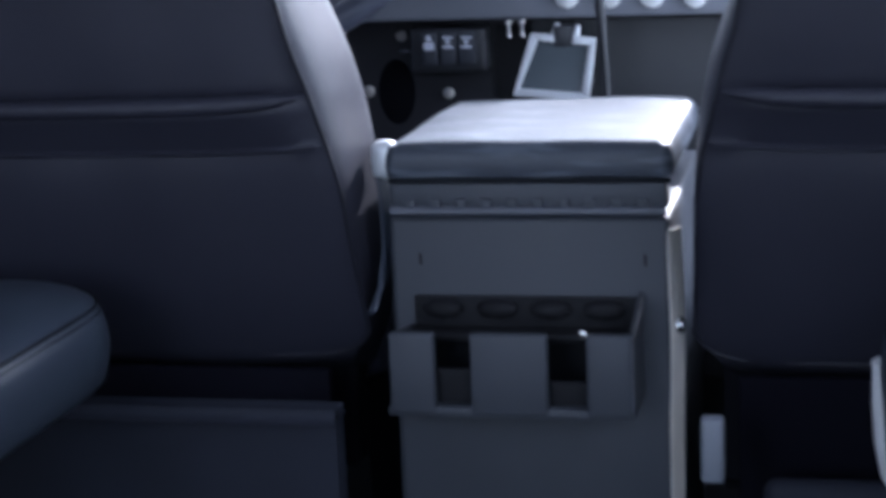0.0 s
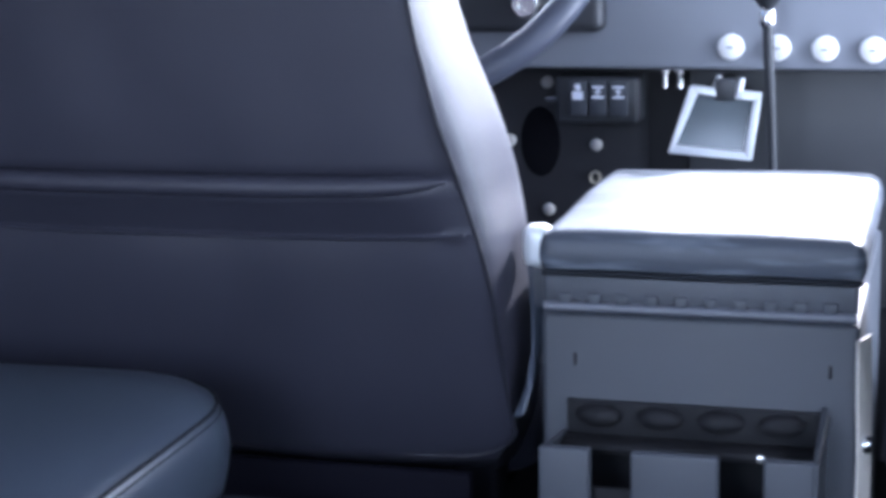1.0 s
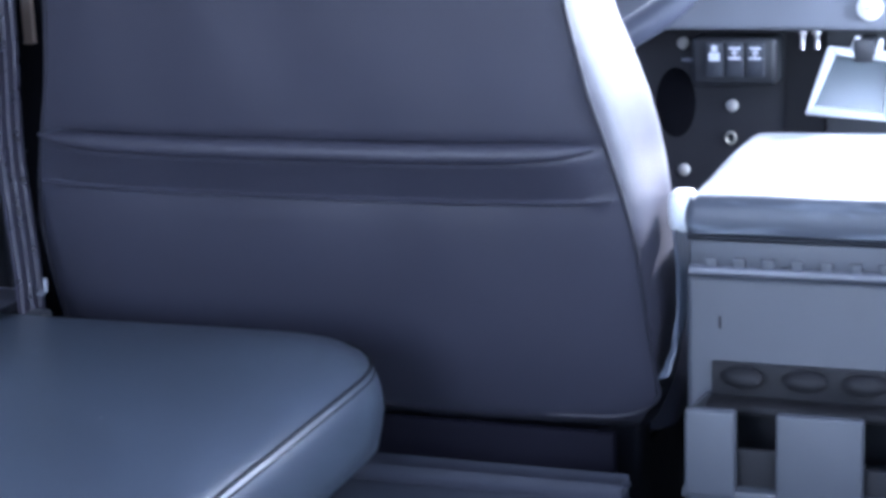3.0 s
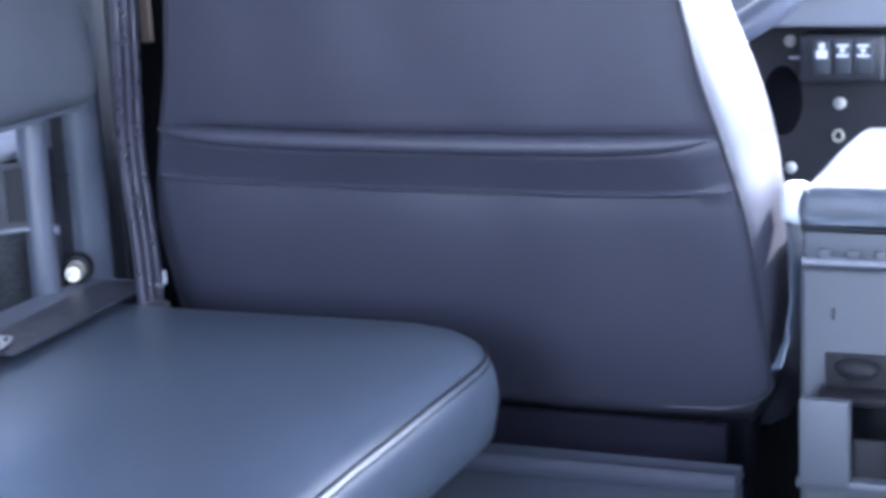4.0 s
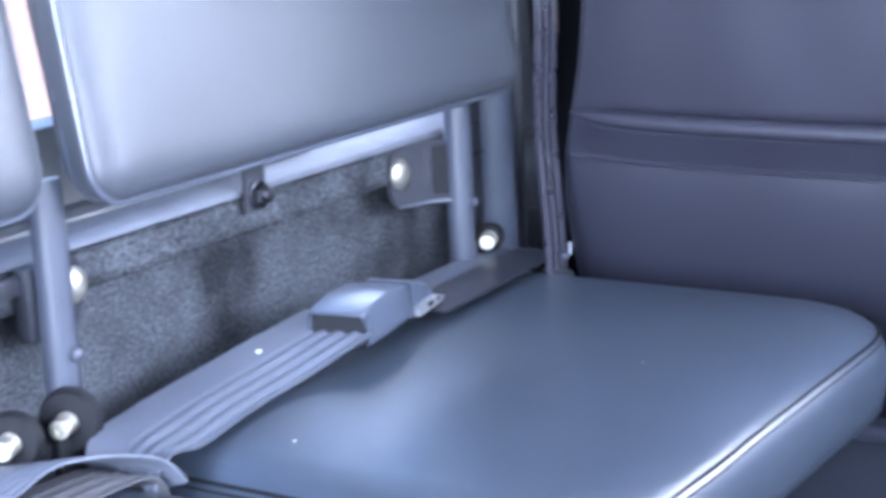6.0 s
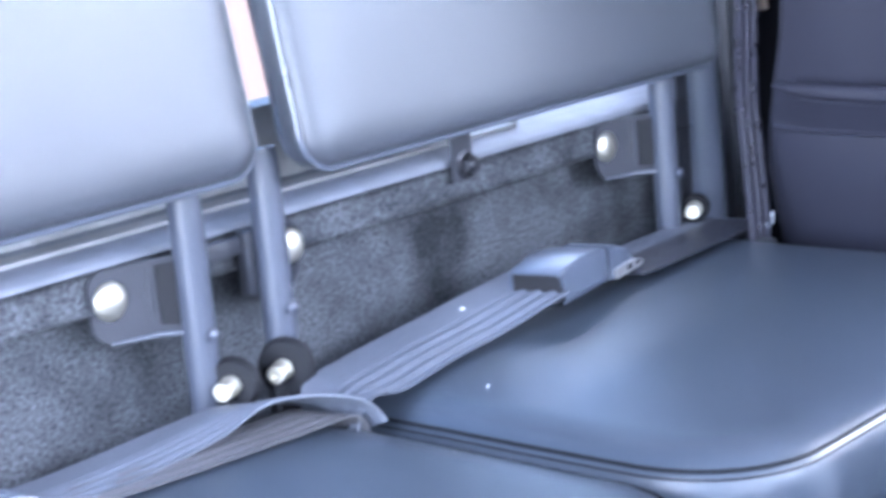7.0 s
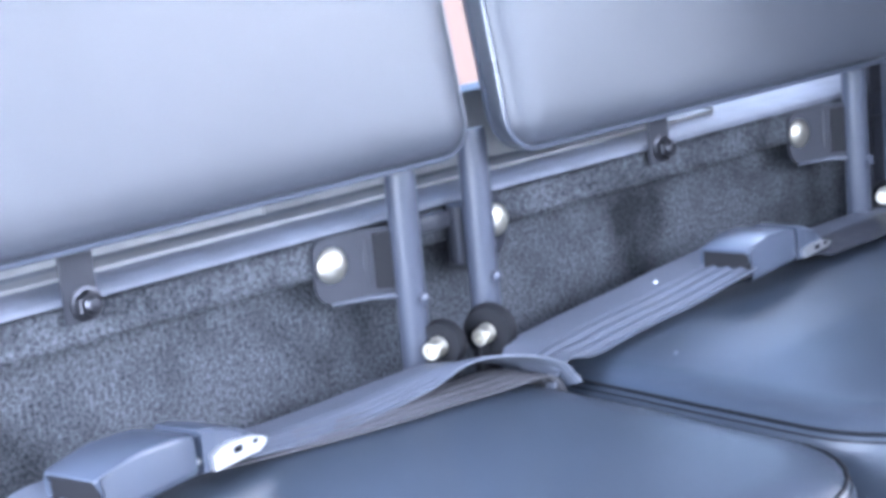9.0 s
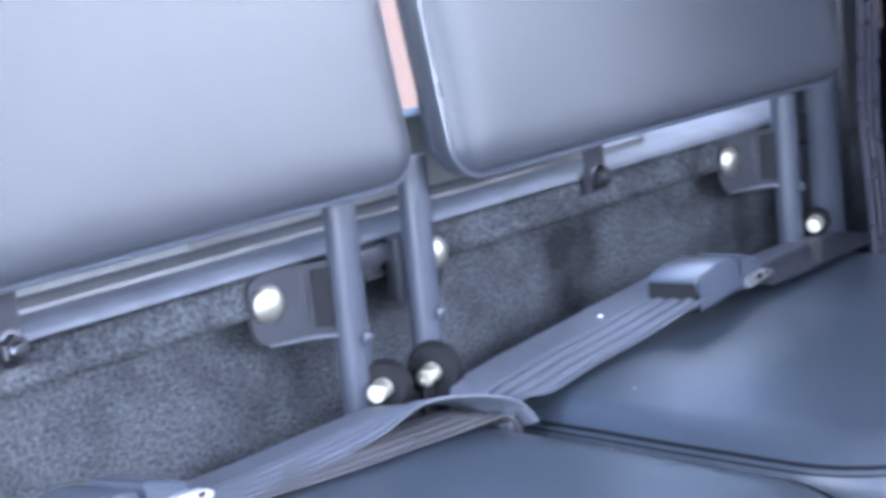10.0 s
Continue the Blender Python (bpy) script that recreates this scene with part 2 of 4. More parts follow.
def padded(bm, rect, radii, profile, crown, put, wobble=0.0, seed=0.0):
    """A stuffed pad: rings of an outline by (inset, height), then a crowned top. put maps (u, v, height) to a place."""
    x0, x1, y0, y1 = rect
    half = min(x1 - x0, y1 - y0) / 2
    off0, h0 = profile[-1]
    rows = list(profile) + [(off0 + (half * 0.90 - off0) * s, h0 + crown * (1 - (1 - s) ** 2.2)) for s in (0.05, 0.12, 0.22, 0.35, 0.5, 0.68, 0.86, 1.0)]
    mid_u, mid_v = (x0 + x1) / 2, (y0 + y1) / 2
    half_u, half_v = (x1 - x0) / 2 - off0, (y1 - y0) / 2 - off0
    base = None
    rings = []
    for off, h in rows:
        calm = 1.0 - max(0.0, (off - off0) / (half * 0.90 - off0)) ** 1.5
        pts = outline(rect, radii, off)
        if base is None:
            full = outline(rect, radii, 0.0)
            counts = []
            for i, p in enumerate(full):
                q = full[(i + 1) % len(full)]
                counts.append(max(1, int(math.hypot(q[0] - p[0], q[1] - p[1]) / 0.03)))
            base = counts
        ring = []
        for i, p in enumerate(pts):
            q = pts[(i + 1) % len(pts)]
            for k in range(base[i]):
                f = k / base[i]
                u, v = p[0] + (q[0] - p[0]) * f, p[1] + (q[1] - p[1]) * f
                w = noise.noise(Vector((u * 9, v * 9, seed))) * wobble * calm
                a, b = (u - mid_u) / half_u, (v - mid_v) / half_v
                swell = crown * max(0.0, 1 - a ** 4) * max(0.0, 1 - b ** 4) if h >= h0 else 0.0
                ring.append(bm.verts.new(put(u, v, min(h, h0) + swell + w)))
        rings.append(ring)
    for a, b in zip(rings, rings[1:]):
        bridge(bm, a, b)
    bm.faces.new(rings[0][::-1])
    bm.faces.new(rings[-1])


def ribbon(bm, path, sides, width, thick=0.0014, ribs=4, depth=0.0010, cols=36, start=0.0):
    """A woven strap along a path; sides gives the crosswise way at each point."""
    top, low = [], []
    n = len(path)
    for i, p in enumerate(path):
        p = Vector(p)
        d = (Vector(path[min(i + 1, n - 1)]) - Vector(path[max(i - 1, 0)])).normalized()
        s = Vector(sides[i] if isinstance(sides, list) else sides)
        s = (s - d * s.dot(d)).normalized()
        up = s.cross(d)
        if up.z < -0.2:
            up = -up
        a, b = [], []
        for c in range(cols + 1):
            f = c / cols
            ridge = depth * math.cos(2 * math.pi * ribs * (f - start) / (1 - start)) * (1 if start + 0.03 < f < 0.97 else 0)
            a.append(bm.verts.new(p + s * (f - 0.5) * width + up * (thick + ridge)))
            b.append(bm.verts.new(p + s * (f - 0.5) * width + up * min(0, ridge)))
        top.append(a)
        low.append(b)
    for rows in (top, low):
        for a, b in zip(rows, rows[1:]):
            for c in range(cols):
                bm.faces.new((a[c], a[c + 1], b[c + 1], b[c]))
    for i in range(n - 1):
        for c in (0, cols):
            bm.faces.new((top[i][c], top[i + 1][c], low[i + 1][c], low[i][c]))
    for i in (0, n - 1):
        for c in range(cols):
            bm.faces.new((top[i][c], top[i][c + 1], low[i][c + 1], low[i][c]))


def smooth_path(pts, per=6):
    """A Catmull-Rom line through the points."""
    pts = [Vector(p) for p in pts]
    ext = [pts[0] * 2 - pts[1]] + pts + [pts[-1] * 2 - pts[-2]]
    out = []
    for i in range(len(pts) - 1):
        a, b, c, d = ext[i:i + 4]
        for k in range(per):
            t = k / per
            out.append(0.5 * ((2 * b) + (c - a) * t + (2 * a - 5 * b + 4 * c - d) * t ** 2 + (3 * b - a - 3 * c + d) * t ** 3))
    return out + [pts[-1]]


def empty(name, label, category, group="", at=(0, 0, 0)):
    ob = new(name)
    ob.empty_display_size = 0.05
    ob.location = at
    return tagged(ob, label=label, category=category, group=group)


def facing_x(x, y, z, s=1, lean=0.0):
    """A frame whose z axis points across the car, towards the aisle."""
    return Matrix.Translation((x, y, z)) @ Euler((0, radians(90 * s), radians(lean))).to_matrix().to_4x4()


# ---- setting ----


def structure(name, bm, mat, label, parent=None):
    return tagged(part(name, bm, mat, parent, label), kind="structure", category=name.split("_")[0])


bm = bmesh.new()
box(bm, (-400, -400, -0.30), (400, 400, -0.052))
structure("ground", bm, GROUND, "grey gravel ground outside the car")

bm = bmesh.new()
box(bm, (-4.3, -9.0, -0.052), (-4.0, 9.0, 1.15))
structure("backdrop", bm, PLASTER, "low warm plaster wall beyond the side window")

bm = bmesh.new()
box(bm, (-0.86, -1.90, -0.05), (0.86, 0.98, 0.0))
structure("floor", bm, FLOORMAT, "black matted load floor of the car")

bm = bmesh.new()
box(bm, (-0.90, -1.95, 1.30), (0.90, 0.95, 1.34), 0.01)
structure("ceiling", bm, HEADLINING, "grey headlining under the roof")

bm = bmesh.new()
box(bm, (-0.86, -1.95, 1.20), (0.86, -1.90, 1.30), 0.01)
box(bm, (-0.86, -1.95, -0.05), (-0.66, -1.90, 1.20), 0.01)
box(bm, (0.66, -1.95, -0.05), (0.86, -1.90, 1.20), 0.01)
structure("door_frame_rear", bm, BODYPAINT, "grey painted frame of the open rear doorway")


def body_side(s, tag):
    """One side of the load bay: carpeted lining, rolled rail, sill, window and pillars."""
    bm = bmesh.new()
    box(bm, (s * 0.80, -1.90, 0.0), (s * 0.90, 0.95 if s < 0 else 0.0, 0.505))
    side = structure("wall_" + tag, bm, CARPET, "grey felt carpet lining of the body side")
    # Rail that stands proud of the lining, carpeted on its face.
    bm = bmesh.new()
    box(bm, (s * 0.766, -1.88, 0.514), (s * 0.86, -0.02, 0.5435), 0.007, 4)
    structure("trim_rail_" + tag, bm, CARPET, "carpeted rail along the body side")
    bm = bmesh.new()
    prof = [(0.7640, 0.5425), (0.7650, 0.5460), (0.768, 0.5482), (0.778, 0.5502), (0.788, 0.5518), (0.793, 0.5512), (0.800, 0.5522), (0.820, 0.5535), (0.86, 0.5545), (0.86, 0.5420), (0.77, 0.5420)]
    rows = [[bm.verts.new((s * x, y, z)) for x, z in prof] for y in (-1.88, -0.03)]
    bridge(bm, *rows)
    for r in rows:
        bm.faces.new(r)
    structure("trim_sill_" + tag, bm, LEDGE, "painted metal sill under the side window")
    bm = bmesh.new()
    box(bm, (s * 0.802, -1.88, 0.5490), (s * 0.8185, -0.28, 0.5560), 0.002, 2)
    structure("trim_seal_" + tag, bm, RUBBER, "worn grey rubber seal strip on the sill")
    bm = bmesh.new()
    low = 0.650
    far_low = 0.556 if s < 0 else low
    sills = ((-1.90, -0.80, 0.545, low), (-0.80, -0.50, 0.545, 0.618), (-0.50, -0.31, 0.545, low), (-0.31, 0.03, 0.545, far_low)) if s < 0 else ((-1.90, 0.0, 0.545, low),)
    for y0, y1, z0, z1 in sills + ((-1.90, 0.03, 1.18, 1.30), (-1.90, -1.72, low, 1.18), (0.020, 0.03, far_low, 1.18)):
        box(bm, (s * 0.845, y0, z0), (s * 0.875, y1, z1), 0.004)
    structure("window_frame_" + tag, bm, RUBBER, "worn rubber and metal surround of the side window")
    bm = bmesh.new()
    box(bm, (s * 0.857, -1.73, far_low - 0.003), (s * 0.861, 0.024, 1.185))
    pane = structure("window_" + tag, bm, GLASS, "clear side window glass")
    pane.visible_shadow = False
    # Front door below its window, and the pillars.
    if s > 0:
        return side
    bm = bmesh.new()
    box(bm, (s * 0.80, 0.0, 0.505), (s * 0.88, 0.95, 0.66), 0.01)
    structure("door_lower_" + tag, bm, PLASTIC, "black front door trim card")
    bm = bmesh.new()
    box(bm, (s * 0.82, 0.0, 1.22), (s * 0.88, 0.95, 1.30), 0.01)
    box(bm, (s * 0.82, 0.88, 0.60), (s * 0.88, 0.95, 1.30), 0.01)
    structure("trim_door_" + tag, bm, BODYPAINT, "grey painted door surround")
    return side


body_side(-1, "left")
body_side(1, "right")


def pillar(s, tag):
    """Round upright behind the front seat; dark strips added for shade behind it."""
    bm = bmesh.new()
    sweep(bm, [(s * 0.765, -0.027, z) for z in (0.30, 0.60, 0.90, 1.30)], 0.0230, 24)
    structure("trim_pillar_" + tag, bm, PILLARPAINT, "grey painted tube upright behind the front seat")
    bm = bmesh.new()
    box(bm, (s * 0.782, -0.045, 0.30), (s * 0.792, 0.06, 1.30), 0.003, 2)
    box(bm, (s * 0.763, -0.072, 0.30), (s * 0.770, -0.040, 1.30), 0.002, 2)
    structure("trim_corner_" + tag, bm, BRACKETPAINT, "dark strips added for the shade behind the upright")


def sun_block(s, tag):
    # Added post: blocks stray sun and keeps the gap by the seat dark.
    bm = bmesh.new()
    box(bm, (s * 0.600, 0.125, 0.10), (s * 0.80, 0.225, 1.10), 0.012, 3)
    structure("trim_post_" + tag, bm, SHADEBLACK, "black post added to block sun and darken the gap")
    # Beige strip painted for the warm glint beside the belt.
    bm = bmesh.new()
    box(bm, (s * 0.771, 0.118, 0.612), (s * 0.777, 0.1235, 1.09), 0.002, 2)
    structure("trim_post_edge_" + tag, bm, WARMGLINT, "beige edge strip of the post trim")


sun_block(-1, "left")
pillar(-1, "left")
pillar(1, "right")

bm = bmesh.new()
box(bm, (-0.86, 0.803, 0.0), (0.86, 0.86, 0.70), 0.01)
structure("wall_bulkhead", bm, DARKPANEL, "black front bulkhead of the cabin")
bm = bmesh.new()
box(bm, (-0.86, 0.86, 1.25), (0.86, 0.92, 1.30), 0.01)
structure("window_frame_front", bm, BODYPAINT, "grey painted windscreen header")

# Padded crosswise trim behind each front seat.


def seat_box_trim(s, tag):
    bm = bmesh.new()
    box(bm, (s * (0.168 if s < 0 else 0.20), -0.072, 0.02), (s * 0.74, -0.048, 0.285 if s < 0 else 0.243), 0.011, 4)
    structure("trim_seat_box_" + tag, bm, BOXTRIM, "dark matt trim over the front seat box")


def white_bar():
    # White bar added for an unidentified bright shape below the opposite seat.
    bm = bmesh.new()
    sweep(bm, [(0.300, -0.160, 0.372), (0.300, -0.160, 0.340), (0.302, -0.160, 0.310), (0.306, -0.150, 0.285), (0.320, -0.150, 0.26), (0.330, -0.150, 0.10)], 0.017, 14)
    structure("trim_stay_right", bm, WHITE, "white bar for an unidentified bright shape below the opposite seat")


white_bar()
seat_box_trim(-1, "left")
seat_box_trim(1, "right")

# ---- bolts ----


def dome_bolt(parent, m, r=0.0142, mat=ZINC, name="bolt"):
    bm = bmesh.new()
    lathe(bm, [(r, 0), (r, 0.0025), (r * 0.86, 0.0045), (r * 0.55, 0.0068), (r * 0.2, 0.0078), (0.0005, 0.008)], 20, m)
    return part(name, bm, mat, parent)


def hex_bolt(parent, m, r=0.0085, h=0.012, mat=ZINC, name="bolt"):
    bm = bmesh.new()
    lathe(bm, [(r * 1.1, 0), (r * 1.1, 0.0025), (r * 1.02, 0.003)], 20, m)
    lathe(bm, [(r, 0.003), (r, h), (r * 0.9, h + 0.0012), (r * 0.55, h + 0.0012), (r * 0.5, h - 0.003), (0.0005, h - 0.003)], 18, m)
    return part(name, bm, mat, parent, "bright plated bolt")


# ---- folding bench seats along the side ----

CUSHION_TOP, TUBE_X, LEAN = 0.421, 0.735, 0.16


def folding_seat(s, y_far, label, shift=0.0, back_top=1.02):
    """An inward-facing tip-up seat. y_far is the far edge of its cushion; s is the side of the car."""
    y_near = y_far - 0.592
    seat = empty("folding_seat", label, "folding seat", "folding seats along the sides", (s * (0.735 - shift), (y_far + y_near) / 2, 0.0))
    at0 = seat.location.copy()

    def put(x, y, z):
        return Vector((s * (x - shift), y, z)) - at0

    # Cushion: u runs across the car (positive to the aisle), v along it.
    front_pair = y_far > -0.5
    rect = (-0.72, -0.314 if front_pair else -0.307, y_near + (0.010 if front_pair else 0.004), y_far + (-0.001 if front_pair else 0.005))
    radii = (0.10, 0.04, 0.045, 0.095)
    bm = bmesh.new()
    prof = [(0.030, 0.338), (0.012, 0.340), (0.004, 0.347), (0.001, 0.360), (-0.001, 0.374), (0.0, 0.386), (0.0015, 0.3945), (0.0045, 0.4030), (0.0088, 0.4086), (0.0160, 0.4132), (0.0265, 0.4170), (0.042, 0.4202)]
    padded(bm, rect, radii, prof, 0.006, lambda u, v, h: put(-u, v, h), 0.0022, y_far)
    cushion = part("cushion", bm, VINYL, seat, "black grained vinyl seat cushion")
    bm = bmesh.new()
    ring = dense(outline(rect, radii, 0.0072), 0.03)
    sweep(bm, [put(-u, v, 0.4085 + noise.noise(Vector((u * 9, v * 9, y_far))) * 0.0022) for u, v in ring], 0.0015, 8, True)
    part("piping", bm, PIPING, cushion, "black vinyl piping")
    bm = bmesh.new()
    ring = dense(outline(rect, radii, 0.0047), 0.03)
    sweep(bm, [put(-u, v, 0.4034 + noise.noise(Vector((u * 9, v * 9, y_far))) * 0.0022) for u, v in ring], 0.0008, 6, True)
    part("seam", bm, PIPING, cushion, "thin black seam under the piping")
    bm = bmesh.new()
    box(bm, (-0.69, y_near + 0.03, 0.328), (-0.36, y_far - 0.03, 0.340), 0.003, 1)
    for v in bm.verts:
        v.co = put(-v.co.x, v.co.y, v.co.z)
    part("base_board", bm, PLASTIC, seat)

    # Backrest: u runs along the car, v up; its face looks to the aisle.
    yb0, yb1 = y_near + 0.014, y_far - 0.020
    rect = (yb0, yb1, 0.590 if front_pair else 0.599, back_top)
    radii = (0.05, 0.05, 0.028, 0.028)
    bm = bmesh.new()
    prof = [(0.014, -0.006), (0.005, -0.004), (0.0, 0.002), (-0.002, 0.010), (-0.001, 0.021), (0.0015, 0.0280), (0.005, 0.0330), (0.010, 0.0368), (0.018, 0.0392), (0.030, 0.0408)]
    padded(bm, rect, radii, prof, 0.0018, lambda u, v, h: put(0.712 - h + LEAN * (v - 0.598), u, v), 0.002, y_far + 3)
    back = part("backrest", bm, PADVINYL, seat, "black grained vinyl backrest pad")
    for h, r in ((0.0250, 0.0022), (0.0085, 0.0018)):
        bm = bmesh.new()
        sweep(bm, [put(0.712 - h + LEAN * (v - 0.598), u, v) for u, v in dense(outline(rect, radii, -0.001), 0.03)], r, 8, True)
        part("piping", bm, PADPIPING, back, "grey-black glossy vinyl piping")

    for k, (y, way) in enumerate(((y_far - (0.049 if front_pair else 0.053), -1), (y_near + 0.016, 1))):
        bm = bmesh.new()
        sweep(bm, [put(TUBE_X + LEAN * max(0.0, z - 0.60), y, z) for z in (0.36, 0.45, 0.54, 0.60, 0.606)], 0.0126, 20)
        part("frame_tube", bm, TUBEPAINT, seat, "grey painted steel tube")
        # Bracket plate that reaches from the tube to the rail.
        yb = y + way * (0.0615 if way < 0 and front_pair else 0.0575 if way < 0 else 0.041)
        bm = bmesh.new()
        tip = yb + way * (0.0125 if front_pair else 0.0160)
        pts = [(y, 0.5445), (y + way * 0.03, 0.5430)]
        for r, zc, a0 in ((0.013, 0.5295, 90), (0.018, 0.5065, 0)):
            for j in range(7):
                a = radians(a0 - 90 * j / 6)
                pts.append((tip - way * r + way * r * math.cos(a), zc + r * math.sin(a)))
        pts += [(y + way * 0.025, 0.4875), (y, 0.4865)]
        front, rear = [], []
        for yy, zz in pts:
            near_tube = max(0.0, 1 - abs(yy - y) / 0.036)
            x = 0.7615 - 0.030 * near_tube
            front.append(bm.verts.new(put(x, yy, zz)))
            rear.append(bm.verts.new(put(x + 0.0035, yy, zz)))
        bridge(bm, front, rear)
        bm.faces.new(front)
        bm.faces.new(rear[::-1])
        if way > 0:
            for v in box(bm, (0.744, y - 0.017, 0.494), (0.758, y + 0.006, 0.545), 0.003, 2):
                v.co = put(v.co.x, v.co.y, v.co.z)
            for v in box(bm, (0.750, y - 0.062, 0.527), (0.758, y - 0.014, 0.541), 0.002, 2):
                v.co = put(v.co.x, v.co.y, v.co.z)
        bracket = part("bracket", bm, BRACKETPAINT, seat, "grey painted steel bracket")
        bm = bmesh.new()
        sweep(bm, [put(0.7545, y + way * 0.0265, 0.493), put(0.7540, y + way * 0.0262, 0.515), put(0.7545, y + way * 0.0260, 0.539)], [0.0012, 0.0036, 0.0012], 8)
        part("pressed_rib", bm, BRACKETPAINT, bracket)
        # Thin dark plate stands in for shade in a pressed hollow.
        bm = bmesh.new()
        hollow = [(0.011, 0.494), (0.011, 0.540), (0.022, 0.539), (0.022, 0.495)]
        for back in (0.0, 0.002):
            bm.faces.new([bm.verts.new(put(0.7310 + 0.030 * d / 0.036 + back - 0.0012, y + way * d, z)) for d, z in hollow])
        bm.verts.ensure_lookup_table()
        for j in range(4):
            bm.faces.new([bm.verts[k] for k in (j, (j + 1) % 4, 4 + (j + 1) % 4, 4 + j)])
        part("hollow_shade", bm, LUGSHADE, bracket, "dark plate painted as shade beside the tube", False)
        dome_bolt(bracket, Matrix.Translation(-at0) @ facing_x(s * (0.7605 - shift), yb, 0.520, -s))
        bm = bmesh.new()
        sweep(bm, [put(TUBE_X - 0.006, y, 0.487), put(0.7505, y + way * 0.025, 0.4880), put(0.7605, yb + way * 0.002, 0.4885)], [0.0026, 0.0022, 0.0012], 8)
        lathe(bm, [(0.0045, 0), (0.005, 0.004), (0.002, 0.006), (0.0005, 0.0062)], 10, Matrix.Translation(-at0) @ facing_x(s * (0.722 - shift), y, 0.4845, -s))
        part("weld_bead", bm, TUBEPAINT, bracket)

    # Strap clip that hangs from the middle of the backrest onto the rail.
    ym = (yb0 + yb1) / 2 - (0.020 if front_pair else 0.0325)
    bm = bmesh.new()
    box(bm, (0.7575, ym - 0.017, 0.530), (0.7605, ym + 0.011, 0.600), 0.001, 1)
    box(bm, (0.715, ym - 0.017, 0.598), (0.7605, ym + 0.011, 0.601), 0.001, 1)
    for v in bm.verts:
        v.co = put(v.co.x, v.co.y, v.co.z)
    clip = part("strap_clip", bm, BRACKETPAINT, seat, "black steel strap clip")
    bm = bmesh.new()
    at_nut = Matrix.Translation(-at0) @ facing_x(s * (0.7575 - shift), ym, 0.5435, -s)
    lathe(bm, [(0.0125, 0), (0.0125, 0.0016), (0.0118, 0.002)], 18, at_nut)
    lathe(bm, [(0.0098, 0.002), (0.0102, 0.003), (0.0102, 0.0072), (0.0090, 0.0084), (0.0005, 0.0086)], 6, at_nut)
    nut = part("nut", bm, DARKSTEEL, clip, "dark hexagon nut and washer")
    bm = bmesh.new()
    lathe(bm, [(0.0055, 0.008), (0.0060, 0.0092), (0.0052, 0.0100), (0.0060, 0.0110), (0.0052, 0.0118), (0.0060, 0.0128), (0.0050, 0.0140), (0.0005, 0.0146)], 14, at_nut)
    part("stud", bm, DARKSTEEL, nut, "threaded stud end")

    # Hinge lugs at the foot of the tubes.
    for y, size, z in ((y_far - 0.008, 0.013, 0.441), (y_near, 0.0215, 0.443), (y_far - 0.042, 0.0190, 0.445)):
        x = 0.730 if size == 0.013 else 0.716
        if (y > -0.16 and size == 0.0190) or (y < -0.2 and size == 0.013):
            continue
        bm = bmesh.new()
        pin = Matrix.Translation(-at0) @ facing_x(s * (x - shift), y, z, -s, 66 * s)
        lathe(bm, [(size, -0.006), (size * 1.06, -0.004), (size * 1.06, -0.001), (size, 0.0005), (size, 0.005), (size * 0.95, 0.0065), (0.001, 0.0065)], 30, pin)
        box(bm, (x - 0.004, y - size * 0.75, 0.39), (x + 0.006, y + size * 0.75, z), 0.002, 1)
        for v in bm.verts:
            if abs(v.co.x) > 0.6:
                v.co = put(v.co.x, v.co.y, v.co.z)
        lug = part("hinge_lug", bm, LUGSHADE, seat, "black hinge lug")
        hex_bolt(lug, pin @ Matrix.Translation((0, 0, 0.0065)), 0.0074, 0.015)
    return seat


folding_seat(-1, -0.088, "black vinyl tip-up seat folded down behind the driver's seat")
folding_seat(-1, -0.691, "black vinyl tip-up seat folded down on the carpeted side")
folding_seat(1, -0.088, "black vinyl tip-up seat on the opposite side of the load bay", 0.025, 0.82)

# ---- lap belts on the bench ----


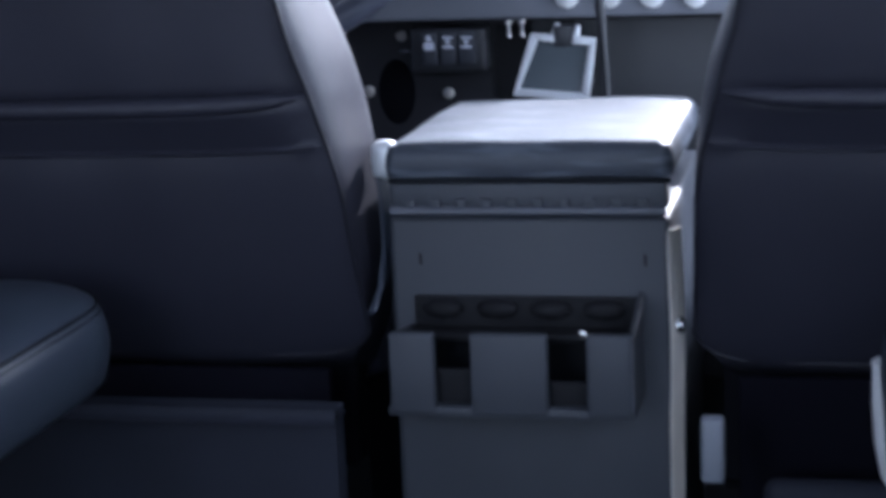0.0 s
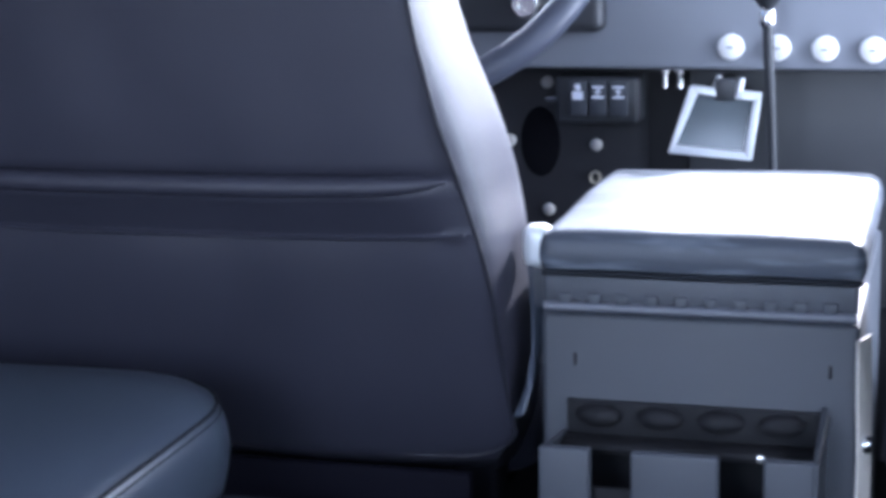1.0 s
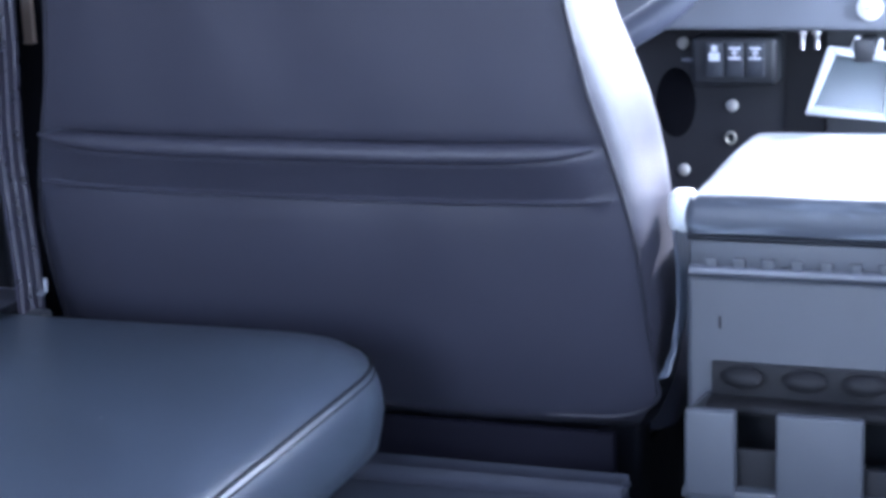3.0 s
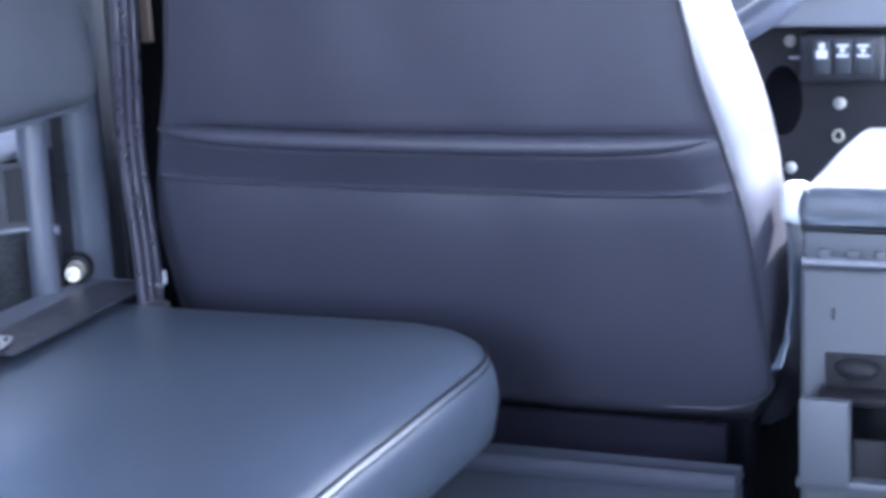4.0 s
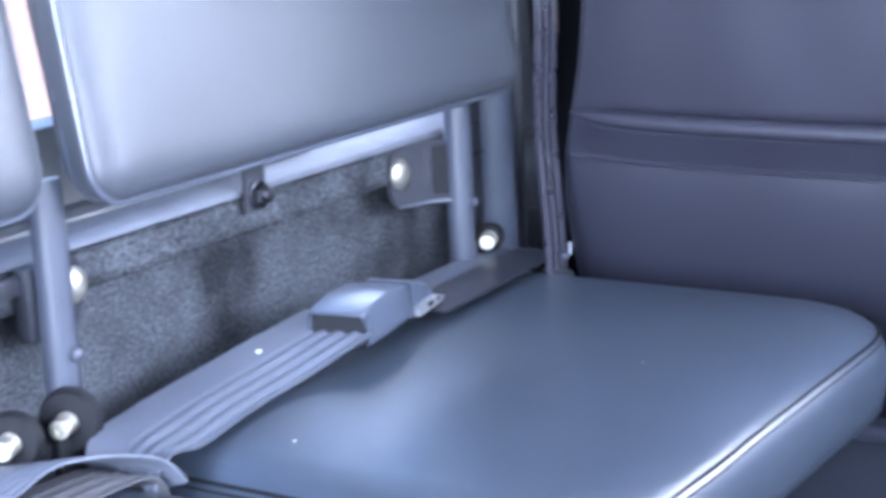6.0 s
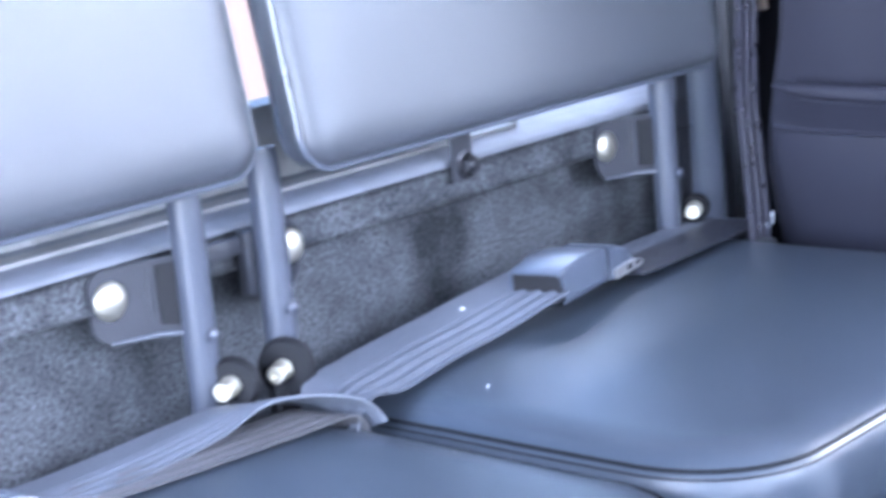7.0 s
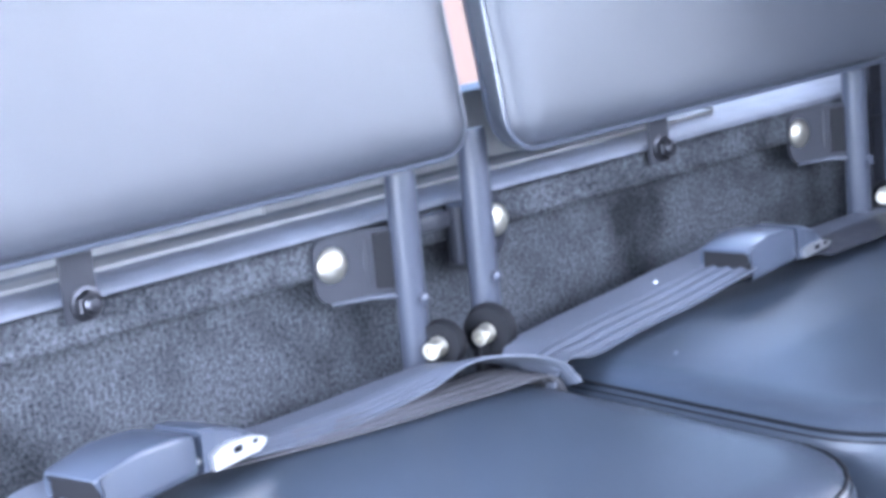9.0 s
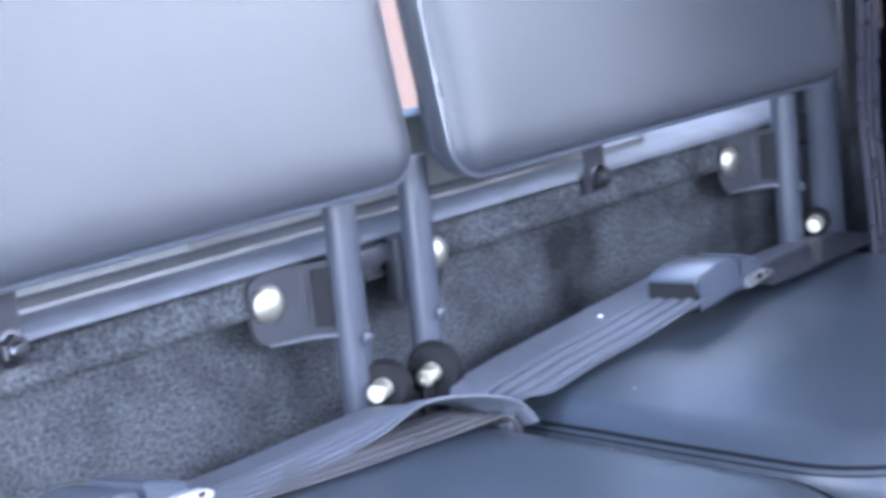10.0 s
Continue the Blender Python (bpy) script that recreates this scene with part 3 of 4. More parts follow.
def lap_belt(y_buckle, far_pts, near_pts, turn, x_buckle, label, smooth_far=False):
    """A lap belt that lies along the back of a cushion: strap, tongue, buckle, strap."""
    tall = 0.62 if smooth_far else 1.0
    belt = empty("lap_belt", label, "seat belt", "lap belts on the side seats", (x_buckle, y_buckle, CUSHION_TOP + 0.012))
    at0 = belt.location.copy()
    for name, pts, width in (("webbing", near_pts, 0.078), ("tongue_webbing", far_pts, 0.064)):
        path = smooth_path([Vector(p[:3]) - at0 for p in pts])
        sides = smooth_path([Vector(p[3:]) for p in pts])
        bm = bmesh.new()
        plain = smooth_far and name == "tongue_webbing"
        ribbon(bm, path, sides, width, 0.0014, 4, 0.0001 if plain else 0.0011, 40, 0.36)
        part(name, bm, BELT, belt, "grey smooth belt webbing" if plain else "dark grey ribbed belt webbing")
    m = Euler((0, 0, radians(turn))).to_matrix().to_4x4()
    # Buckle case: a tapered shell with a flat top that falls to both ends; it is open where the strap comes in.
    bm = bmesh.new()
    rows = []
    for v, w, top in ((-0.052, 0.0245, 0.0335), (-0.049, 0.0255, 0.0350), (-0.012, 0.0265, 0.0400), (0.024, 0.0260, 0.0375), (0.038, 0.0250, 0.0345), (0.041, 0.0235, 0.0320)):
        ring = []
        for u, h in ((-1, 0.16), (-0.96, 0.90), (-0.93, 0.97), (-0.88, 1.0), (0.88, 1.0), (0.93, 0.97), (0.96, 0.90), (1, 0.16), (0.90, 0.0), (-0.90, 0.0)):
            ring.append(bm.verts.new(m @ Vector((u * w, v + (0.014 * (1 - h) if v < -0.05 else 0.0), 0.006 + h * (top - 0.006)))))
        rows.append(ring)
    for a, b in zip(rows, rows[1:]):
        bridge(bm, a, b)
    inner = [bm.verts.new(v.co * 0.93 + (m @ Vector((0, -0.052, 0.017))) * 0.07) for v in rows[0]]
    bridge(bm, inner, rows[0])
    deep = [bm.verts.new(v.co + (m.to_3x3() @ Vector((0, 0.03, 0)))) for v in inner]
    bridge(bm, deep, inner)
    bm.faces.new(rows[-1])
    bmesh.ops.recalc_face_normals(bm, faces=bm.faces)
    bmesh.ops.bevel(bm, geom=[e for e in bm.edges if e.is_manifold and e.calc_face_angle(0) > 0.5], offset=0.0011, segments=2, affect="EDGES", profile=0.5)
    case = part("buckle", bm, BUCKLE, belt, "grey plastic buckle case")
    # Black plug stands in for the shade inside the open end.
    bm = bmesh.new()
    box(bm, (-0.0222, -0.0480, 0.0100), (0.0222, -0.036, 0.0315), 0.001, 1, m)
    part("throat", bm, LUGSHADE, case, "black plug for the dark inside of the buckle")
    bm = bmesh.new()
    rows = []
    for v, w, top in ((0.048, 0.0220, 0.034), (0.060, 0.0225, 0.0325), (0.086, 0.0215, 0.0240), (0.108, 0.0170, 0.0120)):
        rows.append([bm.verts.new(m @ Vector((u * w, v, h))) for u, h in ((-1, 0.004), (-1, top - 0.003), (-0.85, top), (0.85, top), (1, top - 0.003), (1, 0.004))])
    for a, b in zip(rows, rows[1:]):
        bridge(bm, a, b)
    bm.faces.new(rows[0])
    bm.faces.new(rows[-1][::-1])
    part("tongue_cap", bm, BUCKLE, case, "grey plastic tongue cap", False)
    bm = bmesh.new()
    box(bm, (-0.0190, 0.036, 0.010), (0.0195, 0.056, 0.0140), 0.0015, 2, m)
    plate = [(0.054, 0.0035), (0.053, 0.0150), (0.060, 0.0180), (0.072, 0.0185), (0.088, 0.0170), (0.102, 0.0135), (0.1085, 0.0100), (0.1070, 0.0065), (0.100, 0.0035)]
    near = [bm.verts.new(m @ Vector((0.0262, v, 0.0035 + (h - 0.0035) * tall))) for v, h in plate]
    far = [bm.verts.new(m @ Vector((0.0170, v, 0.0035 + (h - 0.0035) * tall))) for v, h in plate]
    bridge(bm, near, far)
    bm.faces.new(near)
    bm.faces.new(far[::-1])
    tongue = part("tongue", bm, TONGUE, belt, "chromed steel tongue plate")
    for v, r in ((0.078, 0.0036), (0.096, 0.0024)):
        bm = bmesh.new()
        mid = 0.0035 + 0.0083 * tall
        box(bm, (0.0250, v - r * 1.25, mid - r * 0.62), (0.0268, v + r * 1.25, mid + r * 0.62), 0.0006, 1, m)
        part("slot", bm, LUGSHADE, tongue, "dark slot")
    bm = bmesh.new()
    sweep(bm, [m @ Vector(p) for p in ((-0.021, -0.058, 0.012), (0.021, -0.058, 0.012))], 0.0022, 8)
    for u in (-0.021, 0.021):
        sweep(bm, [m @ Vector(p) for p in ((u, -0.058, 0.012), (u, -0.03, 0.018))], 0.0022, 8)
    part("adjuster_bar", bm, DARKSTEEL, belt, "dark steel adjuster bar")
    return belt


T = CUSHION_TOP
lap_belt(-0.405, [(-0.682, -0.315, T + 0.012, 1, 0, -0.05), (-0.692, -0.25, T + 0.009, 1, 0, -0.08), (-0.700, -0.15, T + 0.007, 1, 0, -0.06), (-0.700, -0.083, T + 0.004, 1, 0, 0)],
         [(-0.663, -0.436, T + 0.033, 1, 0.1, 0), (-0.672, -0.475, T + 0.024, 1, 0.08, -0.05), (-0.680, -0.52, T + 0.015, 1, 0.05, -0.1), (-0.678, -0.58, T + 0.011, 1, 0.0, -0.10), (-0.669, -0.63, T + 0.010, 1, -0.15, -0.10), (-0.658, -0.682, T + 0.007, 1, -0.35, -0.08), (-0.653, -0.702, T - 0.02, 1, -0.4, -0.05)],
         11, -0.662, "dark webbing lap belt with a buckled grey buckle on the cushion", True)
lap_belt(-1.066, [(-0.686, -0.972, T + 0.012, 1, 0, 0), (-0.689, -0.92, T + 0.007, 1, 0, 0), (-0.690, -0.86, T + 0.007, 1, 0, 0), (-0.686, -0.80, T + 0.012, 1, 0, 0.06), (-0.673, -0.760, T + 0.020, 1, 0.05, 0.24), (-0.655, -0.728, T + 0.018, 1, 0.15, 0.16), (-0.642, -0.706, T + 0.008, 1, 0.2, 0.02), (-0.634, -0.692, T - 0.012, 1, 0.2, 0)],
         [(-0.657, -1.100, T + 0.029, 1, 0.1, 0), (-0.660, -1.125, T + 0.024, 1, 0.1, 0), (-0.672, -1.17, T + 0.008, 1, 0, 0), (-0.678, -1.22, T + 0.007, 1, 0, 0), (-0.678, -1.27, T + 0.006, 1, 0, 0), (-0.676, -1.292, T - 0.04, 1, 0, 0)],
         13, -0.656, "dark webbing lap belt with a grey buckle, arched over the gap")

strap = bpy.data.objects["lap_belt"]
bm = bmesh.new()
ribbon(bm, smooth_path([Vector(p) - strap.location for p in ((-0.664, -0.320, T + 0.013), (-0.670, -0.25, T + 0.0105), (-0.679, -0.16, T + 0.0085), (-0.685, -0.084, T + 0.0066))]), Vector((1, 0.05, -0.03)), 0.048, 0.0012, 1, 0.0001)
part("tongue_strap", bm, SLEEKBELT, strap, "black smooth strap behind the tongue")
bm = bmesh.new()
sweep(bm, [Vector(p) - strap.location for p in ((-0.734, -0.081, T + 0.004), (-0.694, -0.0805, T + 0.0055), (-0.654, -0.082, T + 0.0045))], 0.0024, 8)
part("end_bar", bm, HINGEPLASTIC, strap, "pale grey end bar")
fold = bpy.data.objects["lap_belt.001"]
bm = bmesh.new()
ribbon(bm, smooth_path([Vector(p) - fold.location for p in ((-0.694, -0.985, T + 0.0050), (-0.672, -0.905, T + 0.0056), (-0.658, -0.84, T + 0.0062), (-0.650, -0.77, T + 0.0062), (-0.641, -0.715, T + 0.0050), (-0.637, -0.700, T - 0.02))]), Vector((1, 0.15, 0)), 0.050, 0.0014, 4, 0.0012)
part("folded_webbing", bm, FOLDBELT, fold, "brown-grey folded layer of webbing")

bm = bmesh.new()
for x, y, size in ((-0.576, -0.613, 0.0018), (-0.569, -0.239, 0.0008), (-0.440, -0.359, 0.0009), (-0.632, -0.490, 0.0008), (-0.505, -0.734, 0.0010), (-0.470, -0.52, 0.0006), (-0.53, -0.90, 0.0007), (-0.6990, -0.492, 0.0018), (-0.6955, -0.497, 0.0024), (-0.6920, -0.502, 0.0022), (-0.6880, -0.507, 0.0019), (-0.6840, -0.509, 0.0012)):
    bmesh.ops.create_icosphere(bm, subdivisions=1, radius=size, matrix=Matrix.Translation((x, y, 0.4268 if x > -0.69 else 0.4440)) @ Euler((0, 0, x * 90)).to_matrix().to_4x4() @ Matrix.Diagonal((1.1, 0.38, 0.3, 1.0)))
tagged(part("lint_specks", bm, WHITE), "white lint specks on the black vinyl cushions", "lint", kind="stuff")

# ---- front seats ----


def lerp_table(table, z):
    for (a, va), (b, vb) in zip(table, table[1:]):
        if z <= b:
            return va + (vb - va) * max(0.0, (z - a) / (b - a))
    return table[-1][1]


PANEL_HALF = [(0.288, 0.222), (0.296, 0.226), (0.306, 0.231), (0.318, 0.239), (0.331, 0.250), (0.348, 0.260), (0.40, 0.261), (0.47, 0.261), (0.49, 0.2585), (0.515, 0.254), (0.563, 0.2415), (0.607, 0.2285), (0.67, 0.2165), (0.78, 0.205), (0.86, 0.185), (0.905, 0.14)]
EDGE_HALF = [(0.288, 0.228), (0.296, 0.232), (0.306, 0.237), (0.320, 0.244), (0.335, 0.252), (0.375, 0.262), (0.42, 0.2665), (0.465, 0.2680), (0.50, 0.2665), (0.53, 0.2640), (0.56, 0.2590), (0.585, 0.2530), (0.61, 0.2450), (0.635, 0.2350), (0.66, 0.2270), (0.69, 0.2200), (0.78, 0.209), (0.86, 0.189), (0.905, 0.144)]
RECLINE = 0.176


def tuck(z):
    """How far the lower backrest curves forward below its fullest height."""
    return 0.036 * (max(0.0, 0.53 - z) / 0.21) ** 2


def front_seat(cx, label):
    seat = empty("car_seat", label, "car seat", "front seats", (cx, 0.2, 0.0))
    at0 = seat.location.copy()
    rows_z = [0.288, 0.292, 0.297, 0.304, 0.312, 0.320, 0.330, 0.345, 0.37, 0.4, 0.43, 0.46, 0.49, 0.505, 0.5155, 0.5185, 0.5215, 0.527, 0.537, 0.543, 0.547, 0.55, 0.553, 0.556, 0.559, 0.562, 0.565, 0.569, 0.575, 0.583, 0.59, 0.61, 0.65, 0.69, 0.73, 0.78, 0.83, 0.87, 0.895, 0.905]
    hem = [(0.3, 0.0), (0.49, 0.0), (0.505, 0.0008), (0.5155, 0.0018), (0.5185, -0.003), (0.5215, 0.0005), (0.527, -0.002), (0.537, -0.0055), (0.543, -0.0085), (0.547, -0.0105), (0.55, -0.0120), (0.553, -0.0125), (0.556, -0.0115), (0.559, -0.0085), (0.562, -0.002), (0.565, 0.0095), (0.569, 0.0075), (0.583, 0.0065), (0.61, 0.005), (1.0, 0.005)]
    bm = bmesh.new()
    rings = []
    for z in rows_z:
        hw, hs = lerp_table(PANEL_HALF, z) + 0.25 * tuck(z), lerp_table(EDGE_HALF, z) + 0.25 * tuck(z)
        ends = max(0.0, (0.317 - z) / 0.029)
        dy = lerp_table(hem, z)
        ring = []
        for k in range(-16, 17):
            u = k / 16
            belly = -0.008 * (1 - u * u)
            sag = -0.0045 * (1 - abs(u) ** 4) * math.exp(-((z - 0.54) / 0.05) ** 2)
            y = -0.048 + belly + dy * (1 - abs(u) ** 12) + 0.045 * ends
            y += 0.009 * abs(u) ** 9
            y += noise.noise(Vector((u * 3, z * 9, cx))) * 0.0036
            ring.append((u * hw, y, z + sag))
        arc = [(0.14, -0.0460), (0.36, -0.038), (0.58, -0.026), (0.78, -0.008), (0.91, 0.014), (0.98, 0.038), (1.0, 0.058), (1.0, 0.078), (1.0, 0.096), (1.0, 0.110)]
        round_off = [0.0] * 7 + [0.0015, 0.009, 0.026]
        right = [(hw + (hs - hw) * f - g, yy + 0.035 * ends + 0.009 * max(0.0, 1 - f * 1.6), z) for (f, yy), g in zip(arc, round_off)]
        front = [(hw * f, 0.116 - 0.02 * (1 - abs(f)), z) for f in (0.85, 0.5, 0.0, -0.5, -0.85)]
        left = [(-x, yy, zz) for x, yy, zz in reversed(right)]
        rings.append([bm.verts.new(Vector((cx + x, yy + tuck(z) - RECLINE * (zz - 0.45), zz)) - at0) for x, yy, zz in ring + right + front + left])
    for a, b in zip(rings, rings[1:]):
        bridge(bm, a, b)
    bm.faces.new(rings[0][::-1])
    bm.faces.new(rings[-1])
    back = part("backrest", bm, FRONTVINYL, seat, "black vinyl backrest with a map pocket")
    # Piping round the rear panel.
    for s in (-1, 1):
        bm = bmesh.new()
        line = [Vector((cx + s * (lerp_table(PANEL_HALF, z) + 0.25 * tuck(z) + 0.0015), -0.0400 + tuck(z) - RECLINE * (z - 0.45), z)) - at0 for z in [0.350 + 0.012 * k for k in range(45)]]
        for k in range(1, 13):
            a = math.pi / 2 * k / 12
            x, z = 0.220 + (0.0425 + 0.25 * tuck(0.352)) * math.cos(a), 0.352 - 0.030 * math.sin(a)
            line.insert(0, Vector((cx + s * x, -0.0400 - 0.0065 * math.sin(a) ** 2 + tuck(z) - RECLINE * (z - 0.45), z)) - at0)
        for k in range(1, 9):
            x = 0.220 * (1 - k / 8)
            line.insert(0, Vector((cx + s * x, -0.0465 + tuck(0.322) - 0.008 * (1 - (x / 0.262) ** 2) - RECLINE * (0.322 - 0.45), 0.322)) - at0)
        sweep(bm, line, 0.0017, 8)
        part("piping", bm, FRONTPIPING, back, "black piped seam")
    bm = bmesh.new()
    sweep(bm, [Vector((cx + 0.247 * k / 14, -0.0590 - 0.008 * (1 - (k / 14) ** 2), 0.5185 - 0.0045 * (1 - abs(k / 14) ** 4))) - at0 for k in range(-14, 15)], 0.0016, 6)
    part("pocket_seam", bm, FRONTVINYL, back, "stitched seam of the map pocket")
    bm = bmesh.new()
    roll = []
    for k in range(-20, 21):
        u = k / 20
        z = 0.5605 - 0.0045 * (1 - abs(u) ** 4) + 0.001 * max(0.0, abs(u) - 0.88) / 0.12
        roll.append(Vector((cx + u * 0.2385, -0.0545 - 0.008 * (1 - u * u) - 0.0035 * (1 - abs(u) ** 12) - RECLINE * (z - 0.45), z)) - at0)
    sweep(bm, roll, [0.0010 + 0.0072 * (1 - (abs(k) / 20) ** 10) for k in range(-20, 21)], 14)
    part("pocket_hem", bm, FRONTVINYL, back, "rolled upper hem of the map pocket")
    bm = bmesh.new()
    padded(bm, (cx - 0.25, cx + 0.25, 0.12, 0.58), (0.08, 0.08, 0.04, 0.04), [(0.02, 0.26), (0.0, 0.27), (-0.006, 0.30), (0.0, 0.325), (0.012, 0.34)], 0.012, lambda u, v, h: Vector((u, v, h)) - at0, 0.002, cx)
    part("seat_cushion", bm, FRONTVINYL, seat)
    for s in (-1, 1):
        bm = bmesh.new()
        # Cover is near-black so that it sinks into the shade.
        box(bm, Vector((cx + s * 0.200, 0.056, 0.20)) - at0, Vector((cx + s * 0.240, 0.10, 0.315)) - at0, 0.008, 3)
        hinge = part("recliner_hinge", bm, SHADEBLACK, seat, "recliner hinge cover, blackened for shade")
        for x, z, r in ((0.215, 0.226, 0.0060),):
            hex_bolt(hinge, Matrix.Translation(-at0 + Vector((cx + s * x, 0.056, z))) @ Euler((radians(90), 0, 0)).to_matrix().to_4x4(), r, 0.007, DARKSTEEL)
    if cx > 0:
        bm = bmesh.new()
        box(bm, Vector((cx - 0.256, -0.112, 0.255)) - at0, Vector((cx - 0.238, -0.095, 0.308)) - at0, 0.003, 3)
        part("runner_cover", bm, FASCIA, seat, "pale plastic runner cover")
    # Base is black for the shade under the seat.
    bm = bmesh.new()
    box(bm, Vector((cx - 0.23, 0.13, 0.0)) - at0, Vector((cx + 0.23, 0.54, 0.255)) - at0, 0.01, 2)
    part("seat_base", bm, LUGSHADE, seat)
    # Dark sheet added for the shade in the gap under the backrest.
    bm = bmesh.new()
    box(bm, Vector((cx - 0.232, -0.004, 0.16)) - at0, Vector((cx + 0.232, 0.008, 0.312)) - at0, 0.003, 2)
    part("gap_shade_panel", bm, SEATSHADE, seat, "dark sheet for the shade under the backrest")
    return seat


front_seat(-0.412, "black vinyl driver's seat with a map pocket behind")
front_seat(0.409, "black vinyl passenger seat with a map pocket behind")

# ---- belt of the front seat, hanging by the pillar ----


def front_belt(s, label):
    belt = empty("front_seat_belt", label, "seat belt", "", (s * 0.67, -0.10, 0.42))
    at0 = belt.location.copy()
    pts = [(0.6560, -0.098, 1.15), (0.6590, -0.096, 0.80), (0.6605, -0.094, 0.66), (0.6660, -0.092, 0.56), (0.6635, -0.092, 0.50), (0.6600, -0.092, 0.44), (0.6590, -0.095, 0.36)]
    path = smooth_path([Vector((s * x, y, z)) - at0 for x, y, z in pts])
    bm = bmesh.new()
    ribbon(bm, path, Vector((0.05 * s, 1.0, 0.0)), 0.043, 0.0016, 3, 0.0026)
    part("webbing", bm, FRONTBELT, belt, "black ribbed belt webbing")
    bm = bmesh.new()
    box(bm, Vector((s * 0.660 - 0.016, -0.115, 0.33)) - at0, Vector((s * 0.660 + 0.016, -0.085, 0.415)) - at0, 0.004, 2)
    part("anchor_sleeve", bm, PLASTIC, belt, "black anchor sleeve")
    bm = bmesh.new()
    box(bm, Vector((s * 0.646 - 0.0012, -0.0925, 0.430)) - at0, Vector((s * 0.646 + 0.0012, -0.089, 0.442)) - at0, 0.0006, 2)
    part("clip", bm, FASCIA, belt, "pale plastic clip")
    return belt


front_belt(-1, "dark front seat belt hanging straight beside the pillar")

# ---- cubby box between the front seats ----

cubby = empty("cubby_box", "charcoal plastic cubby box with a padded vinyl lid", "console", "", (0.0, 0.15, 0.0))
o = cubby.location.copy()
bm = bmesh.new()
box(bm, Vector((-0.121, 0.0, 0.0)) - o, Vector((0.121, 0.36, 0.449)) - o, 0.006, 3)
body = part("body", bm, BOXPLASTIC, cubby, "charcoal plastic box body")
for x in (-0.094, 0.1):
    bm = bmesh.new()
    box(bm, Vector((x - 0.0011, -0.0006, 0.4065)) - o, Vector((x + 0.0011, 0.002, 0.4165)) - o, 0.0005, 1)
    part("slot", bm, LUGSHADE, body, "narrow dark slot")
# Hinge strip with a row of slots.
bm = bmesh.new()
box(bm, Vector((-0.117, -0.004, 0.4525)) - o, Vector((0.119, 0.03, 0.4785)) - o, 0.003, 2)
hinge = part("hinge_strip", bm, BOXPLASTIC, cubby, "charcoal slotted hinge strip")
bm = bmesh.new()
sweep(bm, [Vector((-0.117 + 0.0236 * k, -0.005, 0.4545)) - o for k in range(11)], 0.0042, 10)
part("hinge_roll", bm, HINGEPLASTIC, hinge, "rolled lower edge")
for k in range(10):
    bm = bmesh.new()
    x = -0.100 + 0.0222 * k
    box(bm, Vector((x - 0.0052, -0.0072, 0.4560)) - o, Vector((x + 0.0052, -0.003, 0.4655)) - o, 0.0015, 2)
    part("knuckle", bm, BOXPLASTIC, hinge)
bm = bmesh.new()
padded(bm, (-0.122, 0.124, -0.003, 0.292), (0.016, 0.016, 0.010, 0.010), [(0.006, 0.481), (0.001, 0.483), (-0.001, 0.492), (0.0, 0.502), (0.003, 0.509), (0.009, 0.5125)], 0.004, lambda u, v, h: Vector((u, v, h)) - o, 0.0028, 5.0)
part("lid", bm, LIDVINYL, cubby, "padded black vinyl lid")
bm = bmesh.new()
sweep(bm, [Vector((x, -0.0035 if y < 0.1 else y, 0.4805)) - o for x, y in ((-0.118, 0.0), (0.0, 0.0), (0.123, 0.0))], 0.0022, 8)
part("lid_seam", bm, PIPING, cubby, "black seam under the lid")
# Cup holder tray on the rear face: floor, ends, dividers and three front plates with handle slots.
bm = bmesh.new()
box(bm, Vector((-0.107, -0.085, 0.296)) - o, Vector((0.099, 0.002, 0.3045)) - o, 0.002, 2)
tray = part("cup_holder", bm, BOXPLASTIC, cubby, "charcoal moulded cup holder tray")
for x, rise in ((-0.1040, -0.012), (0.0945, 0.018)):
    bm = bmesh.new()
    side = [(-0.085, 0.297), (-0.085, 0.3655), (-0.078, 0.366 + rise * 0.1), (0.0, 0.366 + rise), (0.0, 0.297)]
    a = [bm.verts.new(Vector((x, y, z)) - o) for y, z in side]
    b = [bm.verts.new(Vector((x + 0.004, y, z)) - o) for y, z in side]
    bridge(bm, a, b)
    bm.faces.new(a)
    bm.faces.new(b[::-1])
    part("end_plate", bm, BOXPLASTIC, tray)
for x0, x1 in ((-0.1045, -0.066), (-0.036, 0.028), (0.060, 0.0960)):
    bm = bmesh.new()
    box(bm, Vector((x0, -0.0865, 0.299)) - o, Vector((x1, -0.0755, 0.3675)) - o, 0.0025, 3)
    part("front_plate", bm, BOXPLASTIC, tray)
# Slot backs, rear wall, facets and shelf are black for the tray's inner shade.
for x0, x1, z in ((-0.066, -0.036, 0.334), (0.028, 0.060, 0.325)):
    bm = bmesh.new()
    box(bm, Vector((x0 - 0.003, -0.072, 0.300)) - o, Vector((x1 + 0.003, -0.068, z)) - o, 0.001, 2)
    part("slot_back", bm, LUGSHADE, tray)
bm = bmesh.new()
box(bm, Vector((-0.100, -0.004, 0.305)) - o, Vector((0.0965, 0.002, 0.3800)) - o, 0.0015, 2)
part("back_plate", bm, LUGSHADE, tray, "black rear wall of the tray")
